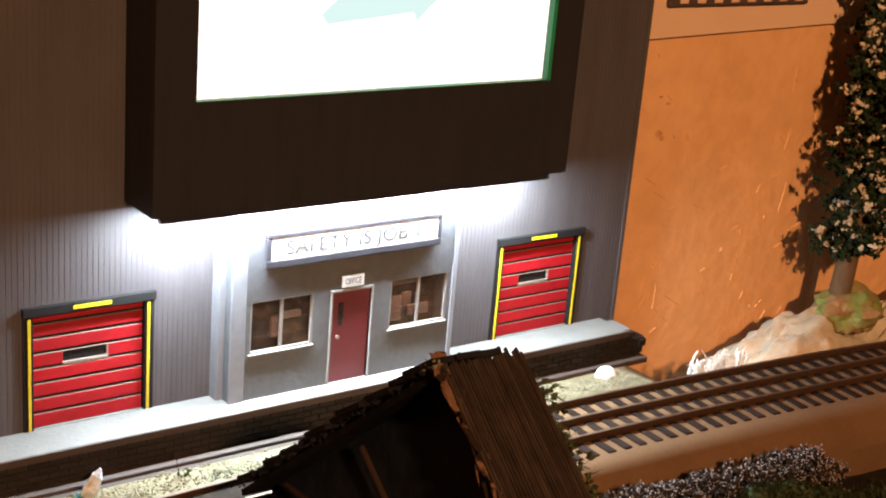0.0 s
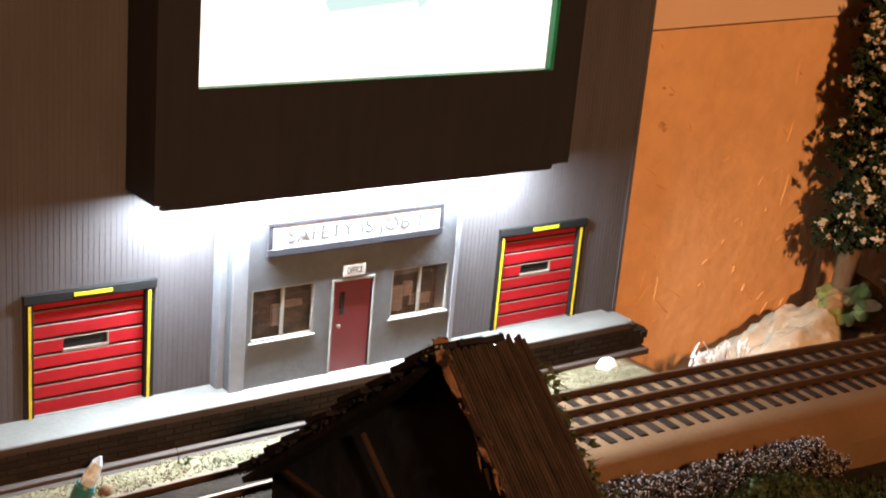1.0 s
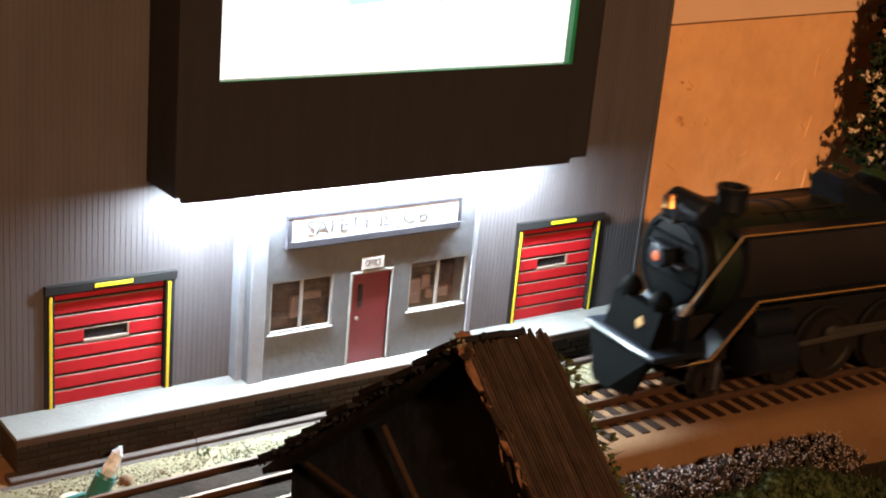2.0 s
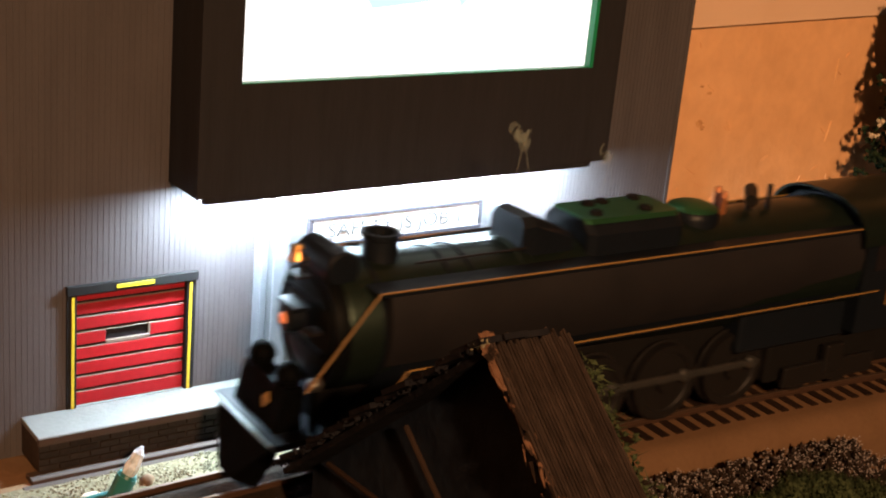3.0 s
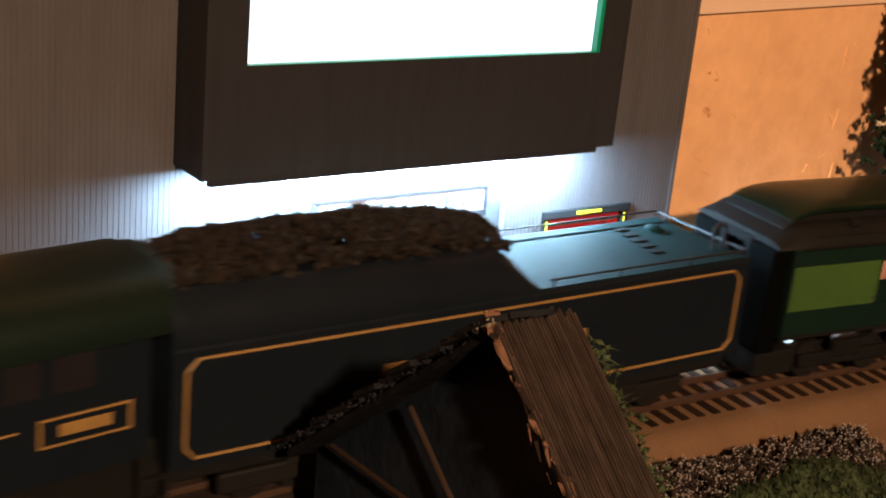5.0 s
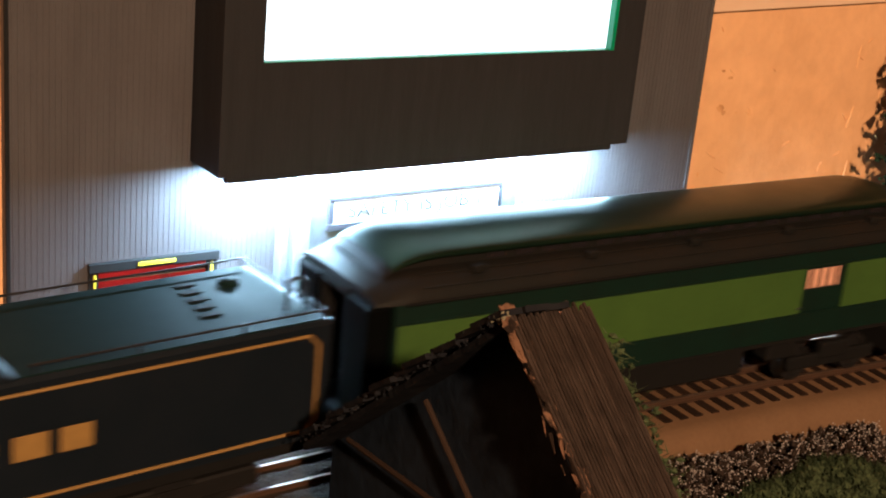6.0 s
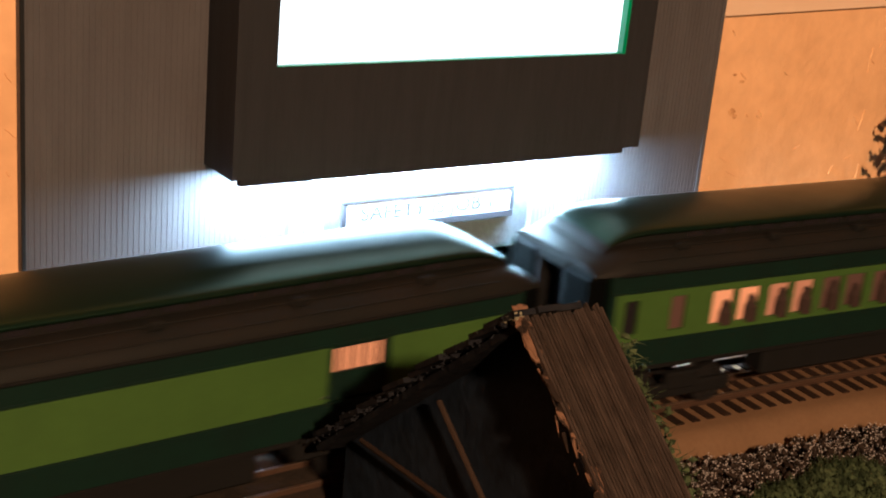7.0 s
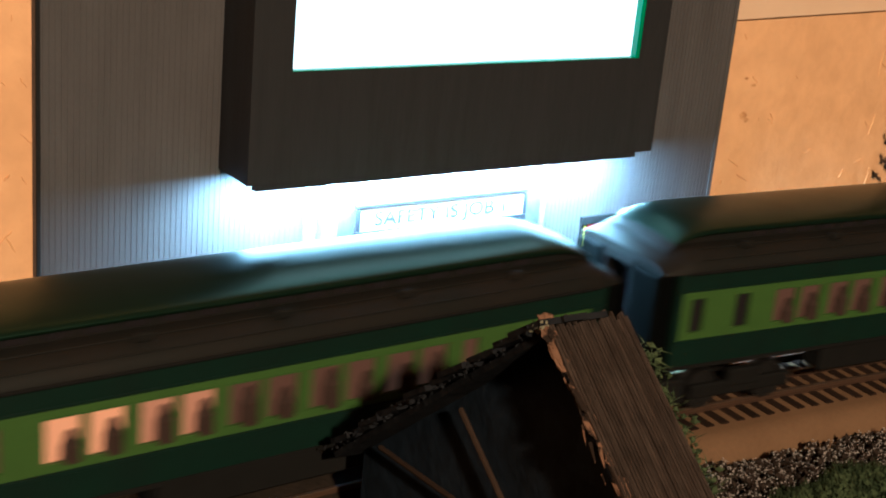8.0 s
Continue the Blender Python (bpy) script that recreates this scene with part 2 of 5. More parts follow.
def screen_material():
    m = bpy.data.materials.new("lit_screen")
    m.use_nodes = True
    n, l = m.node_tree.nodes, m.node_tree.links
    b = n["Principled BSDF"]
    b.inputs["Roughness"].default_value = 0.25
    tc = n.new("ShaderNodeTexCoord")
    no = n.new("ShaderNodeTexNoise")
    no.inputs["Scale"].default_value, no.inputs["Detail"].default_value = 16, 1
    l.new(tc.outputs["Object"], no.inputs["Vector"])
    ramp = n.new("ShaderNodeValToRGB")
    ramp.color_ramp.elements[0].position, ramp.color_ramp.elements[0].color = 0.40, (0.62, 0.93, 0.90, 1)
    ramp.color_ramp.elements[1].position, ramp.color_ramp.elements[1].color = 0.5, (1, 1, 1, 1)
    l.new(no.outputs["Fac"], ramp.inputs[0])
    l.new(ramp.outputs[0], b.inputs["Emission Color"])
    b.inputs["Base Color"].default_value = (0.5, 0.5, 0.5, 1)
    b.inputs["Emission Strength"].default_value = 1.02
    return m


SCREEN = screen_material()
SCREEN_TEAL = glow("screen_teal_shape", (0.74, 0.97, 0.94), 0.96)

# ---------------------------------------------------------------- mesh helpers (millimetres)
def link(name, verts, faces, mat, smooth=False):
    me = bpy.data.meshes.new(name)
    me.from_pydata([(x * MM, y * MM, z * MM) for x, y, z in verts], [], faces)
    me.update()
    for p in me.polygons:
        p.use_smooth = smooth
    me.materials.append(mat)
    return new(name, me)


class Mesh:
    """A heap of shaped solids that end up in one mesh."""

    def __init__(self):
        self.v, self.f = [], []

    def add(self, verts, faces):
        k = len(self.v)
        self.v += [tuple(p) for p in verts]
        self.f += [tuple(i + k for i in f) for f in faces]
        return self

    def box(self, x0, x1, y0, y1, z0, z1, c=0.0, m=None):
        """A box with its edges cut by c."""
        if x0 > x1: x0, x1 = x1, x0
        if y0 > y1: y0, y1 = y1, y0
        if z0 > z1: z0, z1 = z1, z0
        c = min(c, (x1 - x0) / 2.1, (y1 - y0) / 2.1, (z1 - z0) / 2.1)
        if c <= 0:
            vs = [(x, y, z) for x in (x0, x1) for y in (y0, y1) for z in (z0, z1)]
            fs = [(0, 1, 3, 2), (4, 6, 7, 5), (0, 4, 5, 1), (2, 3, 7, 6), (0, 2, 6, 4), (1, 5, 7, 3)]
        else:
            bm = bmesh.new()
            bmesh.ops.create_cube(bm, size=1, matrix=Matrix.LocRotScale(((x0 + x1) / 2, (y0 + y1) / 2, (z0 + z1) / 2), None, (x1 - x0, y1 - y0, z1 - z0)))
            bmesh.ops.bevel(bm, geom=bm.edges[:], offset=c, segments=1, affect="EDGES")
            vs, fs = [tuple(v.co) for v in bm.verts], [tuple(v.index for v in f.verts) for f in bm.faces]
            bm.free()
        if m is not None:
            vs = [tuple(m @ Vector(p)) for p in vs]
        return self.add(vs, fs)

    def tube(self, a, b, r, n=12, r2=None, cap=True):
        a, b = Vector(a), Vector(b)
        r2 = r if r2 is None else r2
        d = (b - a).normalized()
        s = d.orthogonal().normalized()
        q = d.cross(s)
        vs = [tuple(o + (s * math.cos(2 * math.pi * i / n) + q * math.sin(2 * math.pi * i / n)) * rr) for o, rr in ((a, r), (b, r2)) for i in range(n)]
        fs = [(i, (i + 1) % n, n + (i + 1) % n, n + i) for i in range(n)]
        if cap:
            fs += [tuple(range(n - 1, -1, -1)), tuple(range(n, 2 * n))]
        return self.add(vs, fs)

    def lathe(self, profile, origin, axis="z", n=20):
        """profile: rows of radius, height along the axis."""
        o, vs, fs = Vector(origin), [], []
        for r, h in profile:
            for i in range(n):
                c, s = r * math.cos(2 * math.pi * i / n), r * math.sin(2 * math.pi * i / n)
                vs.append(tuple(o + Vector({"z": (c, s, h), "x": (h, c, s), "y": (s, h, c)}[axis])))
        m = len(profile)
        for k in range(m - 1):
            fs += [(k * n + i, k * n + (i + 1) % n, (k + 1) * n + (i + 1) % n, (k + 1) * n + i) for i in range(n)]
        fs += [tuple(range(n - 1, -1, -1)), tuple((m - 1) * n + i for i in range(n))]
        return self.add(vs, fs)

    def loft(self, sections, closed=True):
        """Rings of equal length, joined one to the next and capped."""
        n, vs, fs = len(sections[0]), [], []
        for s in sections:
            vs += s
        for k in range(len(sections) - 1):
            for i in range(n if closed else n - 1):
                fs.append((k * n + i, k * n + (i + 1) % n, (k + 1) * n + (i + 1) % n, (k + 1) * n + i))
        if closed:
            fs += [tuple(range(n - 1, -1, -1)), tuple((len(sections) - 1) * n + i for i in range(n))]
        return self.add(vs, fs)

    def made(self, name, mat, smooth=False):
        ob = link(name, self.v, self.f, mat)
        bm = bmesh.new()
        bm.from_mesh(ob.data)
        bmesh.ops.recalc_face_normals(bm, faces=bm.faces[:])
        bm.to_mesh(ob.data)
        bm.free()
        if smooth:
            for p in ob.data.polygons:
                p.use_smooth = True
            ob.data.set_sharp_from_angle(angle=radians(38))
        return ob


def part(name, mesh, mat, parent, label="", smooth=False):
    ob = mesh.made(name, mat, smooth)
    ob.parent = parent
    if label:
        tagged(ob, label)
    return ob


def thing(name, label, category, group="", at=None):
    ob = new(name)
    ob.empty_display_size = 0.01
    if at is not None:
        ob.matrix_world = at
    return tagged(ob, label, category, group)


def letters(name, words, size, depth, m, mat, parent, squeeze=1.0, label=""):
    cu = bpy.data.curves.new(name, "FONT")
    cu.body, cu.size, cu.extrude, cu.align_x, cu.align_y = words, size * MM, depth * MM, "CENTER", "CENTER"
    tmp = new(name, cu)
    deps = bpy.context.evaluated_depsgraph_get()
    me = bpy.data.meshes.new_from_object(tmp.evaluated_get(deps))
    bpy.data.objects.remove(tmp)
    me.materials.clear()
    me.materials.append(mat)
    me.transform(m @ Matrix.Diagonal((squeeze, 1, 1, 1)))
    ob = new(name, me)
    ob.parent = parent
    return tagged(ob, label) if label else ob

# ---------------------------------------------------------------- the track's line (millimetres)
RADIUS, APEX_X, APEX_Y = 2632.0, 113.6, -88.1


def on_track(s, side=0.0):
    """The place s along the track's middle and side to its left, and the turn in radians."""
    a = (s - APEX_X) / RADIUS
    r = RADIUS + side
    return APEX_X + r * math.sin(a), APEX_Y - RADIUS + r * math.cos(a), a


# ---------------------------------------------------------------- room
def structure(ob, label=""):
    return tagged(ob, label, kind="structure")


structure(Mesh().box(-1900, 2300, 6, 80, -950, 1600).made("wall_back", WALL), "orange painted rough plaster wall")
structure(Mesh().box(-1980, -1900, -3200, 80, -950, 1600).made("wall_west", ROOM))
structure(Mesh().box(2300, 2380, -3200, 80, -950, 1600).made("wall_east", ROOM))
structure(Mesh().box(-1980, 2380, -3280, -3200, -950, 1600).made("wall_front", ROOM))
structure(Mesh().box(-1980, 2380, -3280, 80, -1000, -950).made("floor", ROOM))
structure(Mesh().box(-1980, 2380, -3280, 80, 1600, 1650).made("ceiling", ROOM))
band = Mesh()
band.loft([[(x, 3.2, z), (x, 5.9, z), (x, 5.9, 260), (x, 3.2, 260)] for x, z in ((321.5, 148.2), (900, 166))])
structure(band.made("trim", LEDGE_MAT), "pale peach band along the wall")
panel = Mesh()
panel.box(333, 440, 0.5, 3.1, 164.8, 240, 0.5)
structure(panel.made("trim_panel", WALL_DARK), "dark panel above the peach band")
slat_mesh = Mesh().box(0, 6, -0.2, 0.45, 166.5, 230, 0.2)
slat_ob = slat_mesh.made("slat", LEDGE_MAT)
slat_ob.parent = bpy.data.objects["trim_panel"]
for i in range(1, 8):
    o = slat_ob.copy()
    scene.collection.objects.link(o)
    o.location.x = (i * 12.6) * MM
slat_ob.location.x = 0
for o in [slat_ob] + [c for c in bpy.data.objects["trim_panel"].children if c is not slat_ob]:
    o.location.x += 340 * MM

# raised scrapes and drips in the plaster
rng = random.Random(5)
scr = Mesh()
def scrape(x, z, length, lean, w=0.45):
    n = 9
    secs = []
    bend = rng.uniform(-0.5, 0.5)
    for k in range(n + 1):
        t = k / n
        cx = x + lean * t * length + bend * length * t * t * 0.4 + rng.uniform(-0.3, 0.3)
        cz = z - t * length
        ww = w * (0.25 + math.sin(math.pi * min(max(t, 0.06), 0.94))) * rng.uniform(0.5, 1.3)
        secs.append([(cx - ww, 6.05, cz), (cx, 5.45, cz), (cx + ww, 6.05, cz)])
    scr.loft(secs)
for x, z, ln, le in [(446, 128, 14, -0.05), (449, 92, 12, -0.1), (453, 60, 18, -0.12), (470, 100, 12, -0.1), (356, 10, 14, 0.15), (358, -4, 9, 1.0), (364, 3, 8, 1.5), (347, 16, 12, -0.3), (350, 6, 8, -0.6), (345, 118, 4, 1.2), (363, 97, 4, 0.9), (362, 94, 3, 1.5), (-44, 70, 6, 0.6), (-52, 120, 9, -0.4)]:
    scrape(x, z, ln, le)
for _ in range(46):
    scrape(rng.uniform(326, 500), rng.uniform(-20, 145), rng.uniform(1.5, 5), rng.uniform(-2.5, 2.5), rng.uniform(0.10, 0.26))
for _ in range(14):
    scrape(rng.uniform(-80, -36), rng.uniform(30, 165), rng.uniform(2, 7), rng.uniform(-1.2, 1.2), rng.uniform(0.15, 0.3))
scr_stain = Mesh()
for x, z, w, h in ((343, 97, 3.2, 2.2), (345.5, 94.5, 2.0, 1.4), (347, 113, 2.4, 0.9), (341, 117, 1.6, 0.8), (-52, 88, 2.4, 1.6)):
    n = 14
    scr_stain.add([(x + w * math.cos(6.283 * k / n) * rng.uniform(0.6, 1.1), 5.7, z + h * math.sin(6.283 * k / n) * rng.uniform(0.6, 1.1)) for k in range(n)] + [(x, 5.4, z)], [(k, (k + 1) % n, n) for k in range(n)])
structure(scr_stain.made("wall_stains", STAIN), "small brown stains and dents in the plaster")
structure(scr.made("wall_scrapes", FLAKE), "pale scrapes and drips in the plaster")

# ---------------------------------------------------------------- layout ground and roadbed
def ground_height(x, y):
    """Scenery level: gravel strip by the platform, lower land in front."""
    near = on_track(x, 0)[1]
    d = y - near
    if d > 0:
        k = min(max((x - 314) / 8, 0), 1) * min(max((d - 27) / 3, 0), 1)
        return -17.6 - 90 * k
    t = min(max((-d - 20) / 14, 0), 1)
    return -17.6 - 24 * t * t * (3 - 2 * t)


gv, gf = [], []
xs = [-1500, -1000, -600, -350] + [-250 + 8 * i for i in range(114)] + [760, 1000, 1500, 2100]
ys = [5.5, 0, -8, -16] + [-24 - 5 * i for i in range(60)] + [-340, -420, -460]
for x in xs:
    for y in ys:
        gv.append((x, y, ground_height(x, y) + 0.7 * noise.noise(Vector((x * 0.05, y * 0.05, 0)))))
for i in range(len(xs) - 1):
    for j in range(len(ys) - 1):
        a = i * len(ys) + j
        gf.append((a, a + 1, a + 1 + len(ys), a + len(ys)))
# faces that take the darker, shaded ground colour
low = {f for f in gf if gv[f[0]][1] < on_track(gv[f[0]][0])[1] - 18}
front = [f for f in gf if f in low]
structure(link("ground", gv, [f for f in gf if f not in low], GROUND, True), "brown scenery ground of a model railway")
structure(link("ground_front", gv, front, GROUND_SHADED, True), "low ground in front of the roadbed, darkened for shade")

rb = Mesh()
secs = []
for k in range(90):
    s = -500 + k * 18
    ring = []
    for side, z in ((21.5, -60), (19.8, -4.2), (18, -3.3), (-33, -3.3), (-38, -4.6), (-42, -8.5), (-45, -15), (-45.5, -21), (-37, -22.5), (-37, -60)):
        x, y, _ = on_track(s, side)
        ring.append((x, y, z + (0.6 * noise.noise(Vector((s * 0.03, side * 0.1, 3))) if side < -40 else 0)))
    secs.append(ring)
cut = 36
# lifted over the ties, so that this darkened stretch stays dark
for yard in secs[:cut]:
    for i in (2, 3):
        yard[i] = (yard[i][0], yard[i][1], -2.35)
rb.loft(secs[cut:])
structure(rb.made("roadbed", ROADBED, True), "tan board roadbed with a rounded shoulder")
structure(Mesh().loft(secs[:cut + 1]).made("roadbed_yard", ROADBED_SHADED, True), "roadbed beside the platform, darkened for shade and raised over its ties")

# three rails and their ties
track = thing("railway_track", "three-rail model railway track with dark ties and brown rails", "track")
for side in (15.9, 0.0, -15.9):
    secs, heads = [], []
    for k in range(120):
        s = -480 + k * 14
        ring, ring2 = [], []
        for dx, z in ((-1.3, -3.2), (1.3, -3.2), (1.3, -2.5), (0.45, -2.2), (0.45, -1.4), (0.95, -1.1), (0.95, -0.25), (-0.95, -0.25), (-0.95, -1.1), (-0.45, -1.4), (-0.45, -2.2), (-1.3, -2.5)):
            x, y, _ = on_track(s, side + dx)
            ring.append((x, y, z))
        for dx, z in ((-0.95, -0.245), (0.95, -0.245), (0.7, 0), (-0.7, 0)):
            x, y, _ = on_track(s, side + dx)
            ring2.append((x, y, z))
        secs.append(ring)
        heads.append(ring2)
    r = part("rail", Mesh().loft(secs), RAIL, track)
    part("rail_head", Mesh().loft(heads), RAIL_TOP, r)
tie = Mesh().box(-2.3, 2.3, -29.5, 17.6, -5.4, -2.7, 0.3)
tie_ob = tie.made("tie", TIE)
tie_ob.parent = track
first = True
for k in range(165):
    s = -470 + k * 9.1
    x, y, a = on_track(s)
    o = tie_ob if first else tie_ob.copy()
    if not first:
        scene.collection.objects.link(o)
    first = False
    o.matrix_local = pose(x * MM, y * MM, rng.uniform(-0.1, 0.1) * MM, 0, 0, -math.degrees(a) + rng.uniform(-0.8, 0.8))

# gravel strip between platform and track
grav = Mesh()
def pebble(mesh, x, y, z, r, rr):
    vs = [(1, 0, 0), (-1, 0, 0), (0, 1, 0), (0, -1, 0), (0, 0, 1), (0, 0, -1)]
    fs = [(0, 2, 4), (2, 1, 4), (1, 3, 4), (3, 0, 4), (2, 0, 5), (1, 2, 5), (3, 1, 5), (0, 3, 5)]
    m = Matrix.Rotation(rr.uniform(0, 6), 3, "Z") @ Matrix.Rotation(rr.uniform(0, 6), 3, "X")
    k = [rr.uniform(0.6, 1.2) * r for _ in range(3)]
    mesh.add([tuple(Vector((x, y, z)) + m @ Vector((a * k[0], b * k[1], c * k[2]))) for a, b, c in vs], fs)
for _ in range(9000):
    x, y = rng.uniform(-60, 300), rng.uniform(-69, -25)
    edge = -29 + 2.5 * noise.noise(Vector((x * 0.06, 1, 0)))
    if y < edge:
        pebble(grav, x, y, -17.2 + rng.uniform(0, 0.8) + 2.2 * max(0, 1 - max(0, -46 - y + 0) / 40 - max(0, y + 44) / 12), rng.uniform(0.35, 0.95), rng)
tagged(grav.made("gravel", STONE), "loose pale sandy gravel between platform and track", "gravel", kind="stuff")
bed = Mesh()
secs = []
for k in range(60):
    x = -70 + k * 6.3
    secs.append([(x, -26 - 2 * noise.noise(Vector((x * 0.06, 1, 0))), -17.5), (x, -34, -16.2 + 0.5 * noise.noise(Vector((x * 0.2, 0, 0)))), (x, -44, -15.0 + 0.8 * noise.noise(Vector((x * 0.15, 4, 0)))), (x, -60, -13.6), (x, -70, -15.9), (x, -40, -18.2)])
bed.loft(secs)
structure(bed.made("gravel_bed", GRAVEL, True), "sandy gravel bed beside the track")

# ---------------------------------------------------------------- the factory building flat
X_L, X_R = -34.1, 320.6
building = thing("factory_building", "grey model factory flat with siding and two red garage doors", "building")
DOORS = (0.0, 237.4)
boards, backing = Mesh(), Mesh()
pitch = 2.36
n_boards = int((X_R - X_L) / pitch)
for i in range(n_boards):
    x0 = X_L + i * pitch
    x1 = x0 + pitch - 0.13 - (0.07 if i % 3 == 0 else 0.0)
    z0 = -17
    for d in DOORS:
        if x1 > d + 0.5 and x0 < d + 51.9:
            z0 = 49.5
    boards.add([(x0, 0.2, z0), (x0 + 0.06, 0, z0), (x1 - 0.06, 0, z0), (x1, 0.2, z0), (x0, 0.2, 300), (x0 + 0.06, 0, 300), (x1 - 0.06, 0, 300), (x1, 0.2, 300)], [(0, 1, 5, 4), (1, 2, 6, 5), (2, 3, 7, 6), (0, 3, 2, 1), (4, 5, 6, 7)])
for x0, x1, z0 in ((X_L, 0.5, -17), (0.5, 51.9, 49.6), (51.9, 237.9, -17), (237.9, 289.3, 49.6), (289.3, X_R, -17)):
    part("backing_panel", Mesh().box(x0, x1, 0.16, 5.2, z0, 300), SIDING, building)
part("siding", boards, SIDING, building, "grey vertical board siding")
part("corner_trim", Mesh().box(X_R - 2.2, X_R + 0.4, -0.6, 0.02, -17, 300, 0.2), SIDING, building)
part("corner_trim", Mesh().box(X_L - 0.4, X_L + 1.4, -0.6, 0.02, -17, 300, 0.2), DARK_FRAME, building)


def garage_door(x, parent):
    door = part("garage_door", Mesh().box(x + 0.6, x + 51.8, 2.6, 4.4, 0.2, 49.4), DARK_FRAME, parent, "red sectional garage door with a narrow window")
    edges = (0.3, 6.2, 12.7, 19.3, 25.6, 32.2, 38.8, 44.8, 48.6)
    for k in range(8):
        z0, z1 = edges[k] + (1.05 if k else -0.1), edges[k + 1] - 0.3
        if k == 4:
            part("panel", Mesh().box(x + 2.2, x + 15.2, 1.3, 2.7, z0, z1, 0.25), RED_DOOR, door)
            part("panel", Mesh().box(x + 34.6, x + 49.6, 1.3, 2.7, z0, z1, 0.25), RED_DOOR, door)
            part("window", Mesh().box(x + 15.6, x + 34.2, 2.2, 2.9, z0, z1 - 0.2), DARK_WIN, door, "dark narrow door window")
            part("sill", Mesh().box(x + 15.3, x + 34.5, 1.2, 2.6, z0 - 0.7, z0 + 0.5, 0.15), CREAM, door)
            part("sill", Mesh().box(x + 33.9, x + 34.6, 1.25, 2.6, z0, z1, 0.1), CREAM, door)
        else:
            part("panel", Mesh().box(x + 2.2, x + 49.6, 1.3, 2.7, z0, z1, 0.25), RED_DOOR, door)
        if k < 7:
            part("edge_wear", Mesh().box(x + 2.3, x + 49.5, 1.38, 2.4, z1 - 0.02, z1 + 0.16), CREAM, door)
    for side in (-2.0, 49.6):
        part("jamb", Mesh().box(x + side, x + side + 4.2, -1.0, 2.5, 0, 49.4, 0.2), DARK_FRAME, parent)
        part("stripe", Mesh().box(x + side + (1.9 if side < 0 else 1.0), x + side + (3.1 if side < 0 else 2.2), -1.35, -0.95, 0.2, 48.6, 0.05), YELLOW, parent, "yellow warning stripe")
    part("threshold", Mesh().box(x - 2.0, x + 54.0, -0.04, 5.1, -2.2, 0.09), CONCRETE, parent)
    part("lintel", Mesh().box(x - 2.2, x + 54.4, -1.8, 2.4, 49.4, 53.3, 0.25), DARK_FRAME, parent)
    part("stripe", Mesh().box(x + 18.4, x + 34.6, -2.15, -1.75, 50.6, 52.2, 0.05), YELLOW, parent, "yellow clearance stripe")


for d in DOORS:
    garage_door(d, building)

# office bay
OY = -11.7
holes = [(93.2, 124.6, 21.4, 45.4), (134.2, 154.8, 0.0, 43.8), (165.4, 197.6, 21.4, 45.4)]
cuts = sorted({84.0, 201.0, *[h[0] for h in holes], *[h[1] for h in holes]})
office = part("office_front", Mesh().box(86.5, 198.5, -1.6, -0.95, 60, 91), STUCCO, building, "smooth grey office front")
for a, b in zip(cuts, cuts[1:]):
    inside = [h for h in holes if h[0] <= a and b <= h[1]]
    if inside:
        h = inside[0]
        if h[2] > 0.1:
            part("wall_panel", Mesh().box(a, b, OY, OY + 2.5, -1, h[2]), STUCCO, office)
        part("wall_panel", Mesh().box(a, b, OY, OY + 2.5, h[3], 91.5), STUCCO, office)
    else:
        part("wall_panel", Mesh().box(a, b, OY, OY + 2.5, -1, 91.5), STUCCO, office)
part("side_wall", Mesh().box(84, 86.5, OY + 2.5, 0, -1, 91.5), STUCCO, office)
part("side_wall", Mesh().box(198.5, 201, OY + 2.5, 0, -1, 91.5), STUCCO, office)
for x0, x1 in ((83.4, 90.6), (199.6, 202.2)):
    part("pilaster", Mesh().box(x0, x1, OY - 0.9, OY - 0.02, -0.9, 91, 0.25), TRIM_GREY, building)
part("pilaster", Mesh().box(80.6, 83.9, -6.5, -0.02, -0.9, 91, 0.25), TRIM_GREY, building)
part("pilaster", Mesh().box(201.1, 203.2, -6.5, -0.02, -0.9, 91, 0.25), TRIM_GREY, building)
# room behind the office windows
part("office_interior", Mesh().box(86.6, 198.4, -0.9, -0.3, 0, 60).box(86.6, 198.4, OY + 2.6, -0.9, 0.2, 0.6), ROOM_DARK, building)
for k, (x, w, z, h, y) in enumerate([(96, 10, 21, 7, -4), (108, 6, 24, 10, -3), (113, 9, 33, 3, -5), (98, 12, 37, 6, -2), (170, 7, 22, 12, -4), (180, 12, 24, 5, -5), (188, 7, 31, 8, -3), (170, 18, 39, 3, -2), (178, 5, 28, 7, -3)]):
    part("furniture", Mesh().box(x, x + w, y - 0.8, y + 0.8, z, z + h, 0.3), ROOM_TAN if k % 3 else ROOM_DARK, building)
